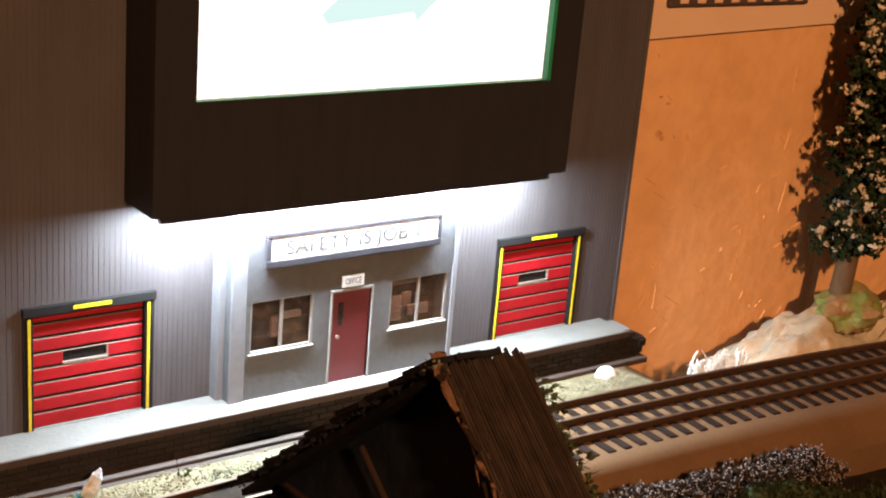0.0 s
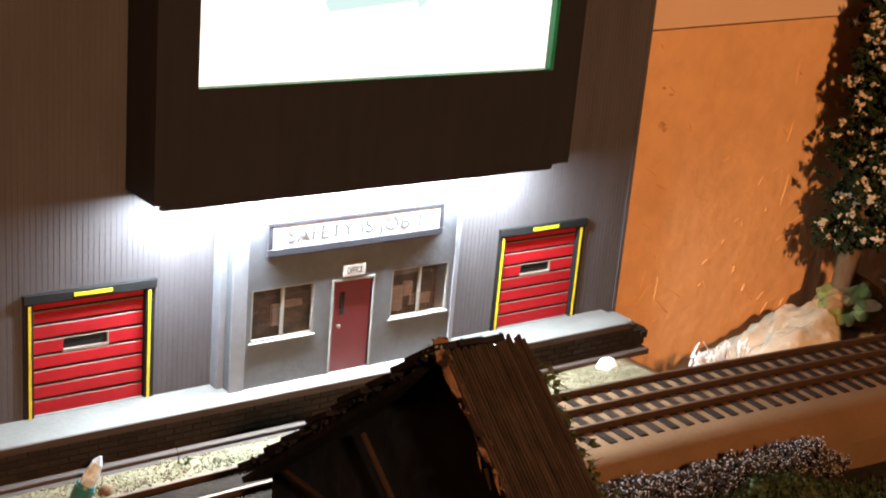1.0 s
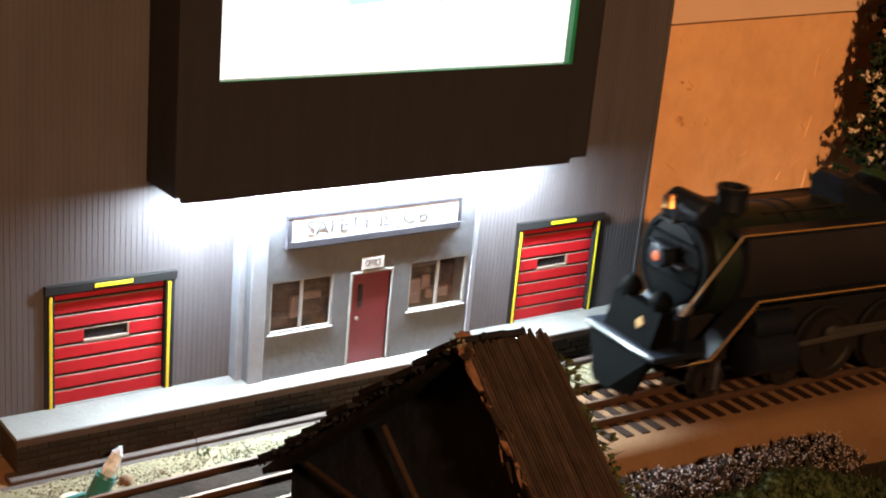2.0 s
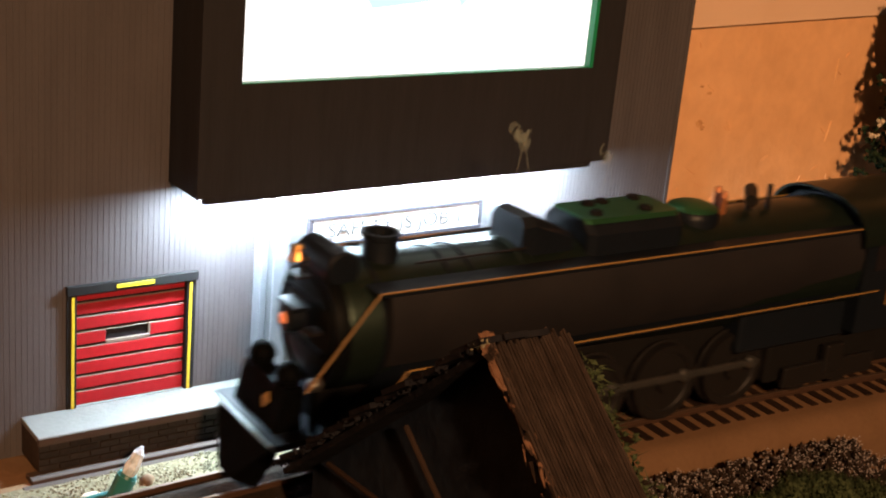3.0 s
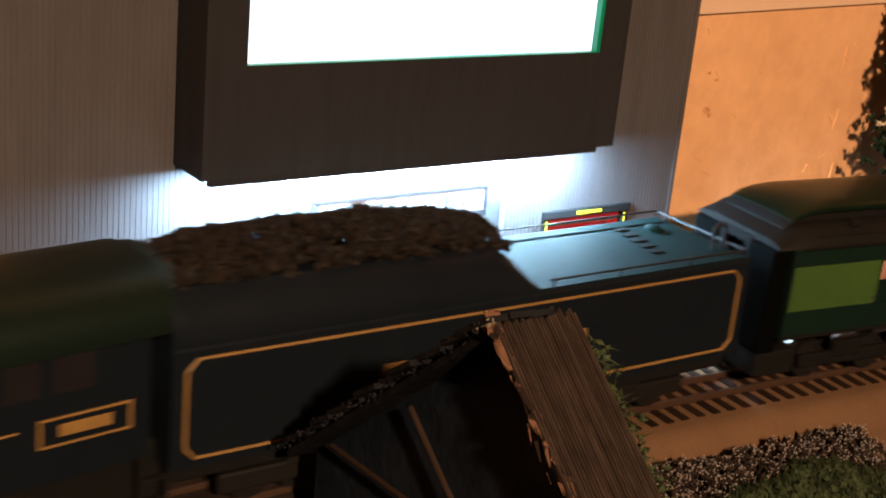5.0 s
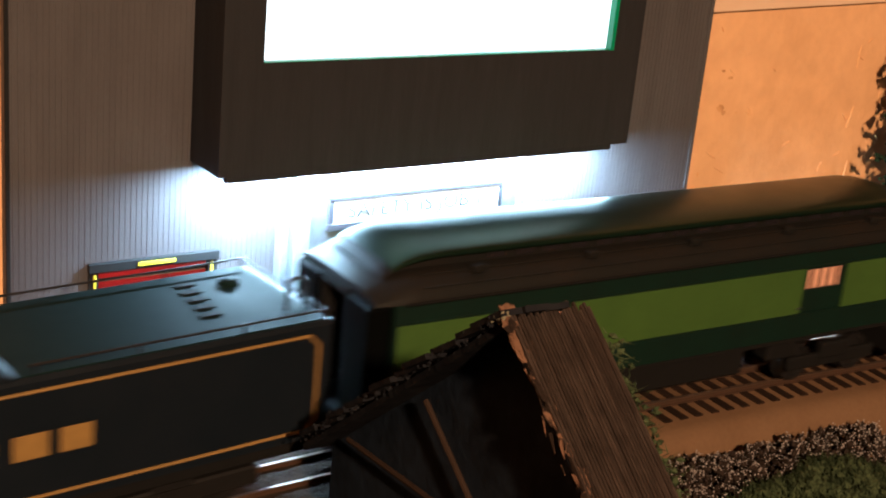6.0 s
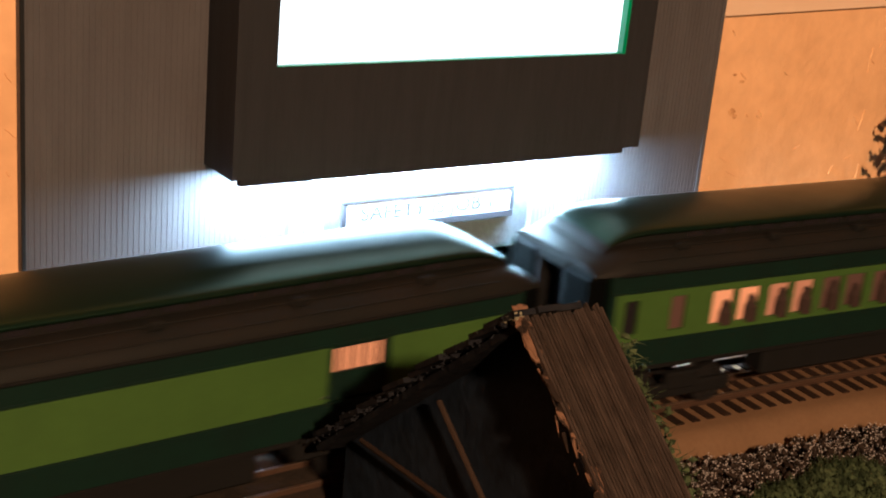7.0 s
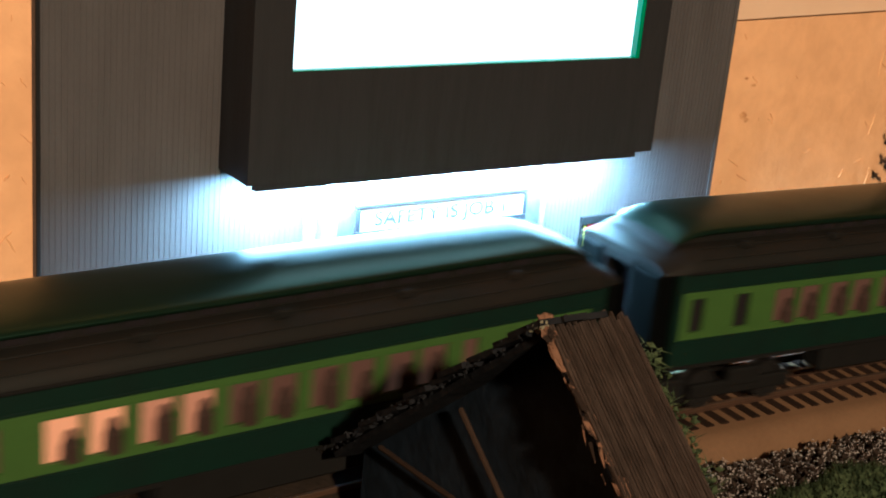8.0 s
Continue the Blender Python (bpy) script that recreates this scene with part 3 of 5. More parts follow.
for h in (holes[0], holes[2]):
    w = part("office_window", Mesh().box(h[0], h[0] + 0.9, OY + 0.3, OY + 1.9, h[2], h[3], 0.15).box(h[1] - 0.9, h[1], OY + 0.3, OY + 1.9, h[2], h[3], 0.15).box(h[0] + 0.9, h[1] - 0.9, OY + 0.3, OY + 1.9, h[3] - 0.6, h[3], 0.15).box(h[0] + 0.9, h[1] - 0.9, OY + 0.3, OY + 1.9, h[2], h[2] + 0.9, 0.15), FRAME_WHITE, building, "cream framed office window")
    mid = (h[0] + h[1]) / 2
    part("mullion", Mesh().box(mid - 0.65, mid + 0.65, OY + 0.4, OY + 1.8, h[2] + 0.9, h[3] - 0.6, 0.15), FRAME_WHITE, w)
    part("sill", Mesh().box(h[0] - 0.8, h[1] + 0.6, OY - 0.8, OY + 0.2, h[2] - 0.9, h[2] - 0.05, 0.2), FRAME_WHITE, w)
    for a, b in ((h[0] + 0.9, mid - 0.65), (mid + 0.65, h[1] - 0.9)):
        p = part("pane", Mesh().box(a, b, OY + 1.0, OY + 1.3, h[2] + 0.9, h[3] - 0.6), PANE, w)
        p.visible_shadow = False
d = part("office_door", Mesh().box(134.4, 154.6, OY + 0.9, OY + 2.0, 0.1, 43.6, 0.1), DARK_RED, building, "dark red office door")
part("door_window", Mesh().box(138.2, 140.7, OY + 0.62, OY + 0.92, 27.2, 38.3, 0.05), DARK_WIN, d)
part("doorknob", Mesh().lathe([(0.3, 0.95), (0.3, -0.1), (0.9, -0.3), (1.0, -0.8), (0.5, -1.2)], (137.6, OY, 22.6), "y", 10), STEEL, d, "round metal doorknob", True)
part("door_frame", Mesh().box(133.2, 134.2, OY - 0.7, OY + 1.2, 0, 45.0, 0.15).box(154.8, 155.8, OY - 0.7, OY + 1.2, 0, 45.0, 0.15).box(134.2, 154.8, OY - 0.7, OY + 1.2, 43.8, 45.0, 0.15), FRAME_WHITE, building)
sign = part("office_plate", Mesh().box(138.4, 149.8, OY - 1.0, OY - 0.02, 46.0, 51.4, 0.15), WHITE, building, "small white office plate")
letters("lettering", "OFFICE", 4.3, 0.08, pose(144.1 * MM, (OY - 1.05) * MM, 48.6 * MM, 90, 0, 0), INK, sign, 0.62)

# long sign
board = thing("motto_sign", "white sign with grey lettering in a dark grey frame", "sign")
part("sign_panel", Mesh().box(100.8, 188.2, -13.62, -11.75, 63.4, 74.2, 0.1), WHITE, board, "white sign panel")
fr = Mesh()
fr.box(98.6, 190.2, -13.9, -11.72, 60.4, 63.8, 0.3).box(98.6, 190.2, -13.9, -11.72, 73.8, 75.9, 0.3).box(98.6, 101.2, -13.88, -11.72, 63.8, 73.8, 0.3).box(187.9, 190.2, -13.88, -11.72, 63.8, 73.8, 0.3)
part("sign_frame", fr, SIGN_GREY, board)
letters("lettering", "SAFETY IS JOB 1", 9.0, 0.1, pose(143.6 * MM, -13.72 * MM, 68.6 * MM, 90, 0, 0), INK, board, 1.14)

# ---------------------------------------------------------------- screen in its case
case = thing("screen_case", "dark charcoal case with a bright screen, hung on the facade", "display")
BX0, BX1, BY, BZ = 40.0, 250.1, -27.3, 93.2
SX0, SX1, SZ0, SZ1 = 57.3, 232.5, 138.1, 236.6
shell = Mesh()
for x0, x1, z0, z1 in ((BX0, SX0, BZ, 262), (SX1, BX1, BZ, 262), (SX0, SX1, BZ, SZ0), (SX0, SX1, SZ1, 262)):
    shell.box(x0, x1, BY, BY + 3, z0, z1)
shell.box(BX0, BX0 + 3, BY + 3, -0.65, BZ, 262).box(BX1 - 3, BX1, BY + 3, -0.65, BZ, 262).box(BX0 + 3, BX1 - 3, BY + 3, -0.65, 259, 262)
part("front_frame", shell, CASE, case, "charcoal case boards")
part("lower_lip", Mesh().box(43.6, 240.6, BY + 0.4, BY + 3.4, 90.6, BZ - 0.02, 0.2), CASE, case)
part("case_floor", Mesh().box(BX0 + 3.1, BX1 - 3.1, BY + 3.5, -0.7, 92.0, 93.6), CASE, case)
scr_ob = part("screen", Mesh().box(SX0 - 1, SX1 + 1, BY + 3.6, BY + 6, SZ0 - 1, SZ1 + 1), SCREEN, case, "bright washed-out white and teal screen")
rim = Mesh()
rim.box(SX1 - 0.35, SX1 - 0.02, BY - 0.1, BY + 3.5, SZ0, SZ1).box(SX1 - 0.3, SX1 + 1.6, BY - 0.25, BY - 0.12, SZ0, SZ1).box(SX0, SX1 - 0.4, BY + 0.25, BY + 3.5, SZ0 - 0.02, SZ0 + 0.3)
part("screen_rim", rim, CASE_EDGE, case, "inner rim, coloured green for the screen's light on it")
part("screen_shape", Mesh().add([(x, BY + 3.55, z) for x, z in ((113, 170), (120, 176), (113, 186), (186, 186), (166, 172), (160, 166), (158, 170), (116, 166))], [(0, 1, 2, 3, 4, 5, 6, 7)]), SCREEN_TEAL, case, "faint teal shape on the screen")
strip = part("led_bar", Mesh().box(62, 238, BY + 4.0, BY + 12.0, 90.6, 91.9, 0.3), WHITE, case, "white light bar under the case")

# ---------------------------------------------------------------- loading platform
plat = thing("loading_platform", "concrete topped loading platform with a dark brick front", "platform")
PX0, PX1, PY = -20.5, 311.0, -20.8
deck = Mesh()
deck.box(PX0, PX1, PY, -0.05, -2.2, 0, 0.25)
part("deck", deck, CONCRETE, plat, "pale grey concrete deck")
part("core", Mesh().box(PX0 + 0.4, PX1 + 8, PY + 1.1, -0.1, -15.2, -2.25), MORTAR, plat)
part("edge_beam", Mesh().box(PX0 - 0.2, PX1 + 2.0, PY - 0.7, PY + 1.0, -3.6, -0.25, 0.25), WOOD_STRIP, plat, "brown timber edge")
part("end_deck", Mesh().box(PX1 + 0.1, PX1 + 6.0, PY + 2.5, -4, -3.2, -0.6, 0.4), CONCRETE, plat)
part("footing", Mesh().box(PX0 - 4, PX1 + 14, PY - 4.5, PY + 3, -18.5, -15.3, 0.4), WOOD_STRIP, plat, "brown timber footing strip")
part("footing", Mesh().box(PX0 - 8, PX1 - 60, PY - 8.2, PY - 4.6, -19, -17.0, 0.3), WOOD_STRIP, plat)
part("end_block", Mesh().box(PX1 + 6, PX1 + 14.5, PY + 0.2, PY + 7, -14.8, -5.0, 0.8).box(PX1 + 10, PX1 + 15.8, PY - 0.5, PY + 4, -11, -6.4, 0.8), BRICK, plat, "broken dark brick end")

# ---------------------------------------------------------------- rocks and plants
def lump(name, centre, radii, mat, seed, rough=0.25, cuts=4, squash=0.0, freq=1.6):
    bm = bmesh.new()
    bmesh.ops.create_icosphere(bm, subdivisions=cuts, radius=1)
    for v in bm.verts:
        p = v.co.copy()
        d = 1 + rough * noise.fractal(p * freq + Vector((seed, 0, 0)), 0.8, 2.1, 5) + 0.10 * abs(noise.noise(p * 5 + Vector((seed, 4, 0))))
        v.co = Vector((p.x * d * radii[0], p.y * d * radii[1], max(p.z * d, -0.9) * radii[2])) + Vector(centre)
    vs, fs = [tuple(v.co) for v in bm.verts], [tuple(v.index for v in f.verts) for f in bm.faces]
    bm.free()
    ob = Mesh().add(vs, fs).made(name, mat, True)
    return ob


tagged(lump("boulder", (436, -34, -52), (76, 25, 43), ROCK, 3, 0.2, 5), "large pale plaster boulder beside the track", "rock")
tagged(lump("boulder", (548, -34, -60), (80, 26, 48), ROCK, 8, 0.24, 5), "long pinkish plaster boulder below the tree", "rock")
tagged(lump("stone", (288, -33, -17.5), (6.2, 5, 6), WHITE_ROCK, 5, 0.2, 3), "small white plaster stone on the gravel", "rock")
tagged(lump("mossy_mound", (474, -35, -9), (26, 15, 14), MOSS, 11, 0.35, 4), "mossy rubble mound round the tree trunk", "mound")

# white dried plant by the platform's end
dry = Mesh()
for _ in range(38):
    x, y = rng.uniform(322, 362), rng.uniform(-62, -54)
    h = rng.uniform(3, 11)
    a, t = rng.uniform(-1, 1), rng.uniform(-0.5, 0.5)
    dry.tube((x, y, -14), (x + a * h * 0.7, y + t * 3, -14 + h), 0.6, 5, 0.25)
    for _ in range(3):
        k = rng.uniform(0.4, 1)
        bx, bz = x + a * h * 0.7 * k, -14 + h * k
        dry.tube((bx, y, bz), (bx + rng.uniform(-4, 4), y + rng.uniform(-1, 1), bz + rng.uniform(1, 4)), 0.4, 4, 0.15)
tagged(dry.made("dried_plant", WHITE_ROCK), "white dried twiggy plant by the track", "plant")

# small green weed on the gravel
weed = thing("weed", "tiny green weed with a dry stalk on the gravel", "plant")
wl = Mesh()
for _ in range(16):
    x, y, z = 52 + rng.uniform(-2.4, 2.4), -35.5 + rng.uniform(-1.5, 1.5), -16 + rng.uniform(0, 3.2)
    pebble(wl, x, y, z, rng.uniform(0.5, 1.0), rng)
part("leaves", wl, GREEN_TUFT, weed)
part("stalk", Mesh().tube((50.6, -34.5, -17), (48.6, -34.5, -5.5), 0.16, 5).tube((50, -34.5, -13), (52, -35, -9), 0.12, 4), STICK, weed)


# tree beside the wall
def needle_tree():
    tree = thing("tree", "dark conifer with pale flocked tips beside the orange wall", "tree")
    base, top = Vector((469, -34, 1)), Vector((484, -32, 285))
    tr = Mesh()
    prev = base
    pts = [base + (top - base) * t + Vector((3 * math.sin(7 * t), 2 * math.sin(5 * t + 1), 0)) for t in [k / 12 for k in range(13)]]
    for k in range(12):
        tr.tube(pts[k], pts[k + 1], 6.5 * (1 - k / 14), 12, 6.5 * (1 - (k + 1) / 14), False)
    part("trunk", tr, BARK, tree, "knotty reddish trunk", True)
    limbs, leaves, tips = Mesh(), Mesh(), Mesh()
    r2 = random.Random(21)
    for k in range(150):
        t = 0.11 + 0.86 * (k / 150)
        c = base + (top - base) * t
        ang = k * 2.4 + r2.uniform(-0.3, 0.3)
        reach = (31 * (1 - 0.42 * t)) * r2.uniform(0.6, 1.05) * (0.75 if t < 0.16 else 1.0)
        e = c + Vector((math.cos(ang) * reach, math.sin(ang) * min(reach, 20), -0.12 * reach + r2.uniform(-6, 4)))
        if e.y > -12:
            e.y = -12 - r2.uniform(0, 6)
        limbs.tube(c, e, 1.2, 5, 0.4, False)
        for q in range(13):
            f = 0.35 + 0.7 * q / 13
            p = c + (e - c) * f + Vector((r2.uniform(-6, 6), r2.uniform(-5, 5), r2.uniform(-6, 4)))
            if p.y > 4:
                p.y = 4
            for _ in range(6):
                pebble(leaves, p.x + r2.uniform(-3, 3), min(p.y + r2.uniform(-3, 3), 4.5), p.z + r2.uniform(-3, 3), r2.uniform(0.9, 2.3), r2)
            if r2.random() < 0.34:
                w = Vector((-0.55, -0.8, 0.35)) * r2.uniform(3, 5.5)
                for _ in range(7):
                    pebble(tips, p.x + w.x + r2.uniform(-2.6, 2.6), p.y + w.y + r2.uniform(-1.6, 1.6), p.z + w.z + r2.uniform(-1.5, 1.5), r2.uniform(0.7, 1.7), r2)
    tagged(part("limb_mass", limbs, BARK, tree), kind="stuff")
    part("crown", leaves, NEEDLE, tree, "dark green clumped needles")
    tagged(part("tip_mass", tips, SNOW, tree, "pale flocked tips"), kind="stuff")
    return tree


needle_tree()


def hedge():
    ob = thing("hedge", "low brown twiggy hedge with pale buds in front of the roadbed", "hedge")
    r2 = random.Random(31)
    twigs, buds = Mesh(), Mesh()
    for _ in range(4200):
        s = r2.uniform(150, 322)
        d = r2.uniform(-1, 1)
        taper = 1.0 if s < 306 else max(0.3, (322 - s) / 16)
        x, y = on_track(s, -48 - 10 * (1 - d))[:2]
        top = -17 + 11 * (1 - 0.5 * d * d) * taper + 3 * noise.noise(Vector((s * 0.07, d, 0)))
        z = r2.uniform(-42, top)
        pebble(twigs, x, y, z, r2.uniform(0.8, 2.1), r2)
        if z > top - 13 and r2.random() < 0.75:
            for _ in range(3):
                pebble(buds, x + r2.uniform(-1.5, 1.5), y - 0.8 + r2.uniform(-1.5, 1.0), z + r2.uniform(0.4, 2.4), r2.uniform(0.25, 0.62), r2)
    tagged(part("twig_mass", twigs, HEDGE, ob), kind="stuff")
    tagged(part("bud_mass", buds, HEDGE_TIP, ob, "pale buds"), kind="stuff")


hedge()
tuft = Mesh()
r3 = random.Random(41)
for _ in range(14000):
    a, b = r3.gauss(0, 1), r3.gauss(0, 1)
    x, y = 256 + a * 40, -166 + b * 10 - 0.06 * a * 40
    z = -41 + max(0, 31 * math.exp(-0.35 * (a * a + b * b)) + 5 * noise.noise(Vector((x * 0.06, y * 0.06, 2)))) * r3.uniform(0.5, 1.0)
    l = r3.uniform(2.5, 5.5)
    dx, dy = r3.uniform(-1, 1) * l * 0.7, r3.uniform(-1, 1) * l * 0.7
    tuft.add([(x - 0.5, y, z), (x + 0.5, y + 0.3, z), (x + dx, y + dy, z + l)], [(0, 1, 2)])
    if r3.random() < 0.35:
        pebble(tuft, x, y, z, r3.uniform(1.0, 2.4), r3)
tagged(tuft.made("bush", GREEN_TUFT), "olive green tufted bush beside the hedge", "bush")

# ---------------------------------------------------------------- rustic stable in the foreground
def stable():
    ob = thing("rustic_stable", "rustic dark bark stable with a weathered board roof", "stable")
    peak = Vector((12.0, -252.0, 125.5))
    e = Vector((0.99505, -0.09938, 0))
    g = Vector((-0.09938, -0.99505, 0))
    up = Vector((0, 0, 1))
    near_a, far_a = radians(34.56), radians(38.17)
    down = g * math.cos(near_a) - up * math.sin(near_a)
    back = -g * math.cos(far_a) - up * math.sin(far_a)
    nn = down.cross(e).normalized()
    if nn.z < 0:
        nn = -nn
    nb = back.cross(e).normalized()
    if nb.z < 0:
        nb = -nb
    r4 = random.Random(7)
    # near slope: boards running down the slope, side by side
    w = 24.0
    n = 25
    slope = part("roof_slope", Mesh().box(0, 1, 0, 1, 0, 1, m=Matrix((( *(e * w)[:1], (down * 160).x, (nn * -1.5).x, peak.x), ((e * w).y, (down * 160).y, (nn * -1.5).y, peak.y), ((e * w).z, (down * 160).z, (nn * -1.5).z, peak.z - 1.2), (0, 0, 0, 1)))), HUT_BARK, ob)
    for k in range(n):
        a0 = k * w / n
        st = r4.uniform(-2.6, 1.2)
        ln = 158 + r4.uniform(-4, 4)
        lift = 0.45 + r4.uniform(0, 0.28)
        secs = []
        for q in range(9):
            o = peak + e * a0 + down * (st + ln * q / 8)
            j0, j1 = r4.uniform(-0.08, 0.08), r4.uniform(-0.08, 0.08)
            secs.append([tuple(o + e * (0.02 + j0) + nn * (-0.4)), tuple(o + e * (0.12 + j0) + nn * lift), tuple(o + e * (w / n / 2) + nn * (lift + 0.25 + r4.uniform(-0.1, 0.15))), tuple(o + e * (w / n - 0.14 + j1) + nn * lift), tuple(o + e * (w / n - 0.04 + j1) + nn * (-0.4))])
        part("roof_board", Mesh().loft(secs), HUT_WOOD, slope)
    # ragged split bark along the near rake
    rag = Mesh()
    for q in range(80):
        t = -2 + 112 * (q / 80) + r4.uniform(-2, 2)
        o = peak + down * t + e * r4.uniform(-1.0, 4.6 * (1 - q / 110)) + nn * r4.uniform(-0.7, 0.45)
        bm = bmesh.new()
        bmesh.ops.create_icosphere(bm, subdivisions=2, radius=1)
        k3 = (r4.uniform(0.5, 1.7), r4.uniform(1.0, 4.2), r4.uniform(0.25, 0.7))
        for v in bm.verts:
            v.co *= 1 + 0.8 * noise.noise(v.co * 1.9 + Vector((q * 3.1, 0, 0)))
        rag.add([tuple(o + e * v.co.x * k3[0] + (down + e * 0.12).normalized() * v.co.y * k3[1] + nn * v.co.z * k3[2]) for v in bm.verts], [tuple(v.index for v in f.verts) for f in bm.faces])
        bm.free()
    for q in range(34):
        t = -1 + q * 3.1 + r4.uniform(-2, 2)
        o = peak + down * t + e * r4.uniform(-1.6, 1.0) + nn * r4.uniform(-2.8, 0.2)
        l, h = r4.uniform(1.2, 6), r4.uniform(0.25, 0.8)
        d2 = (down + e * r4.uniform(-0.35, 0.2) + nn * r4.uniform(-0.15, 0.2)).normalized()
        rag.tube(o, o + d2 * l, h, 5, h * 0.3)
    part("bark_edge", rag, HUT_SPLIT, slope, "split reddish bark edge")
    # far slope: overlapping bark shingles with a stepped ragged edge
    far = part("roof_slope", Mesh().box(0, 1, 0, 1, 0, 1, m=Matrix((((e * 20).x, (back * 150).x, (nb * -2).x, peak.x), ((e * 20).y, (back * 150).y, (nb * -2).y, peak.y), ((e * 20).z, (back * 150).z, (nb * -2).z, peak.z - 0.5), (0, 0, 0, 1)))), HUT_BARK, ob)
    for k in range(11):
        o = peak + back * (k * 13.0 - 2) - e * r4.uniform(1, 5)
        sh = Mesh()
        for q in range(3):
            p = o + e * (q * 6.2 + r4.uniform(-1, 1)) + back * r4.uniform(-1.5, 1.5)
            x3, y3 = e * r4.uniform(6, 7.5), back * r4.uniform(14, 17)
            a = [p + nb * 1.6, p + x3 + nb * 1.8, p + x3 + y3 + nb * 3.0, p + y3 + nb * 2.8]
            b = [v - nb * 1.6 for v in a]
            sh.add([tuple(v) for v in a + b], [(0, 1, 2, 3), (7, 6, 5, 4), (0, 4, 5, 1), (1, 5, 6, 2), (2, 6, 7, 3), (3, 7, 4, 0)])
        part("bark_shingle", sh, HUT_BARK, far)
    fz = Mesh()
    for q in range(170):
        t = r4.uniform(0, 150)
        o = peak + back * t + e * r4.uniform(-4, 1) + nb * r4.uniform(-1, 2.6)
        pebble(fz, o.x, o.y, o.z, r4.uniform(0.3, 1.0), r4)
    tagged(part("bark_crumb_mass", fz, HUT_BARK, far), kind="stuff")
    # inner back wall, coloured for the shade inside, floor and posts
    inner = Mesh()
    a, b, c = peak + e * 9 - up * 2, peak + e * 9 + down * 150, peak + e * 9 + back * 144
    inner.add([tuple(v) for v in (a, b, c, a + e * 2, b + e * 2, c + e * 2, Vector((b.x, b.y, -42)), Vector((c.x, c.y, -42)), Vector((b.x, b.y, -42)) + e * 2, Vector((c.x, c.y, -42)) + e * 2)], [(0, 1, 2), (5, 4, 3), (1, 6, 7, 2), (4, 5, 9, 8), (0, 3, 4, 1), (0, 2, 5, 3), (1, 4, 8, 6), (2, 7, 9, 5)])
    part("back_wall", inner, HUT_SHADE, ob, "back wall darkened to stand for the shade inside the stable")
    for t0, base in ((138, 6), (150, 6)):
        o = peak + (back if t0 == 138 else down) * t0 + e * 12
        part("post", Mesh().tube(o, (o.x, o.y, -42), 2.6, 8), STICK, ob)
    p1 = peak + e * 5
    part("strut", Mesh().tube(p1 - g * 93.8 - up * 80.3, p1 - g * 30 - up * 70.8, 0.9, 7), STICK, ob, "thin brown stick brace")
    part("strut", Mesh().tube(p1 - g * 45.8 - up * 44.5, p1 - g * 13 - up * 62.6, 0.9, 7), STICK, ob, "thin brown stick brace")
    li = Mesh()
    for _ in range(26):
        o = peak + e * r4.uniform(-2.5, 1.5) + back * r4.uniform(-1, 4.5) + up * r4.uniform(0, 1.6)
        pebble(li, o.x, o.y, o.z, r4.uniform(0.4, 1.1), r4)
    part("lichen", li, STONE, ob, "pale lichen tuft on the ridge")
    # greenery along the far edge of the near slope
    gr = Mesh()
    for _ in range(420):
        t = r4.uniform(8, 95)
        o = peak + down * t + e * (w + abs(r4.gauss(0, 2.2))) + nn * r4.uniform(-5, 0.5)
        l = r4.uniform(1.5, 4)
        gr.add([tuple(o), tuple(o + Vector((0.5, 0.3, 0.2))), tuple(o + Vector((r4.uniform(-0.4, 1.6), r4.uniform(-1, 1), r4.uniform(-0.8, 1))) * l)], [(0, 1, 2)])
        if r4.random() < 0.5:
            pebble(gr, o.x, o.y, o.z, r4.uniform(0.5, 1.3), r4)
    part("greenery", gr, GREEN_TUFT, ob, "olive sprigs along the roof edge")


stable()

# ---------------------------------------------------------------- festive bulb on its wire
bulb = thing("string_light", "unlit clear faceted bulb in a teal socket on a teal wire", "string light")
b0, b1 = Vector((-4.2, -51.8, -21.2)), Vector((8.4, -52.6, 4.5))
ax_b = (b1 - b0).normalized()
part("socket", Mesh().tube(b0, b0 + ax_b * 16.5, 3.5, 16, 4.1).tube(b0 + ax_b * 16.52, b0 + ax_b * 17.7, 3.8, 16, 3.5), TEAL, bulb, "teal plastic socket", True)
g0 = b0 + ax_b * 17.7
part("bulb", Mesh().tube(g0, g0 + ax_b * 3, 2.7, 8, 3.1).tube(g0 + ax_b * 3, g0 + ax_b * 9, 3.1, 8, 2.3).tube(g0 + ax_b * 9, g0 + ax_b * 12, 2.3, 8, 0.6), BULB, bulb, "clear faceted bulb")
wr = Mesh()
pts = [Vector((-22 + 2.2 * k, -51 + 0.25 * k, -13.5 - 0.045 * (k - 6) ** 2 - max(0, k - 9) * 0.9)) for k in range(13)] + [b0]
for p, q in zip(pts, pts[1:]):
    wr.tube(p, q, 0.9, 6, None, False)
part("wire", wr, WIRE, bulb, "teal wire", True)
tagged(lump("pebble", (14, -46, -14.5), (3, 2.6, 3.6), BARK, 15, 0.25, 2), "small reddish brown stone beside the bulb", "rock")
tagged(lump("pebble", (-8, -46, -17), (6, 3.5, 3), ROCK, 19, 0.25, 2), "small tan stone on the gravel", "rock")

# ---------------------------------------------------------------- the train
# Each vehicle stands on the rail tops (z 0), looks along +x, and y is its left side.
def ring(points, x):
    return [(x, y, z) for y, z in points]


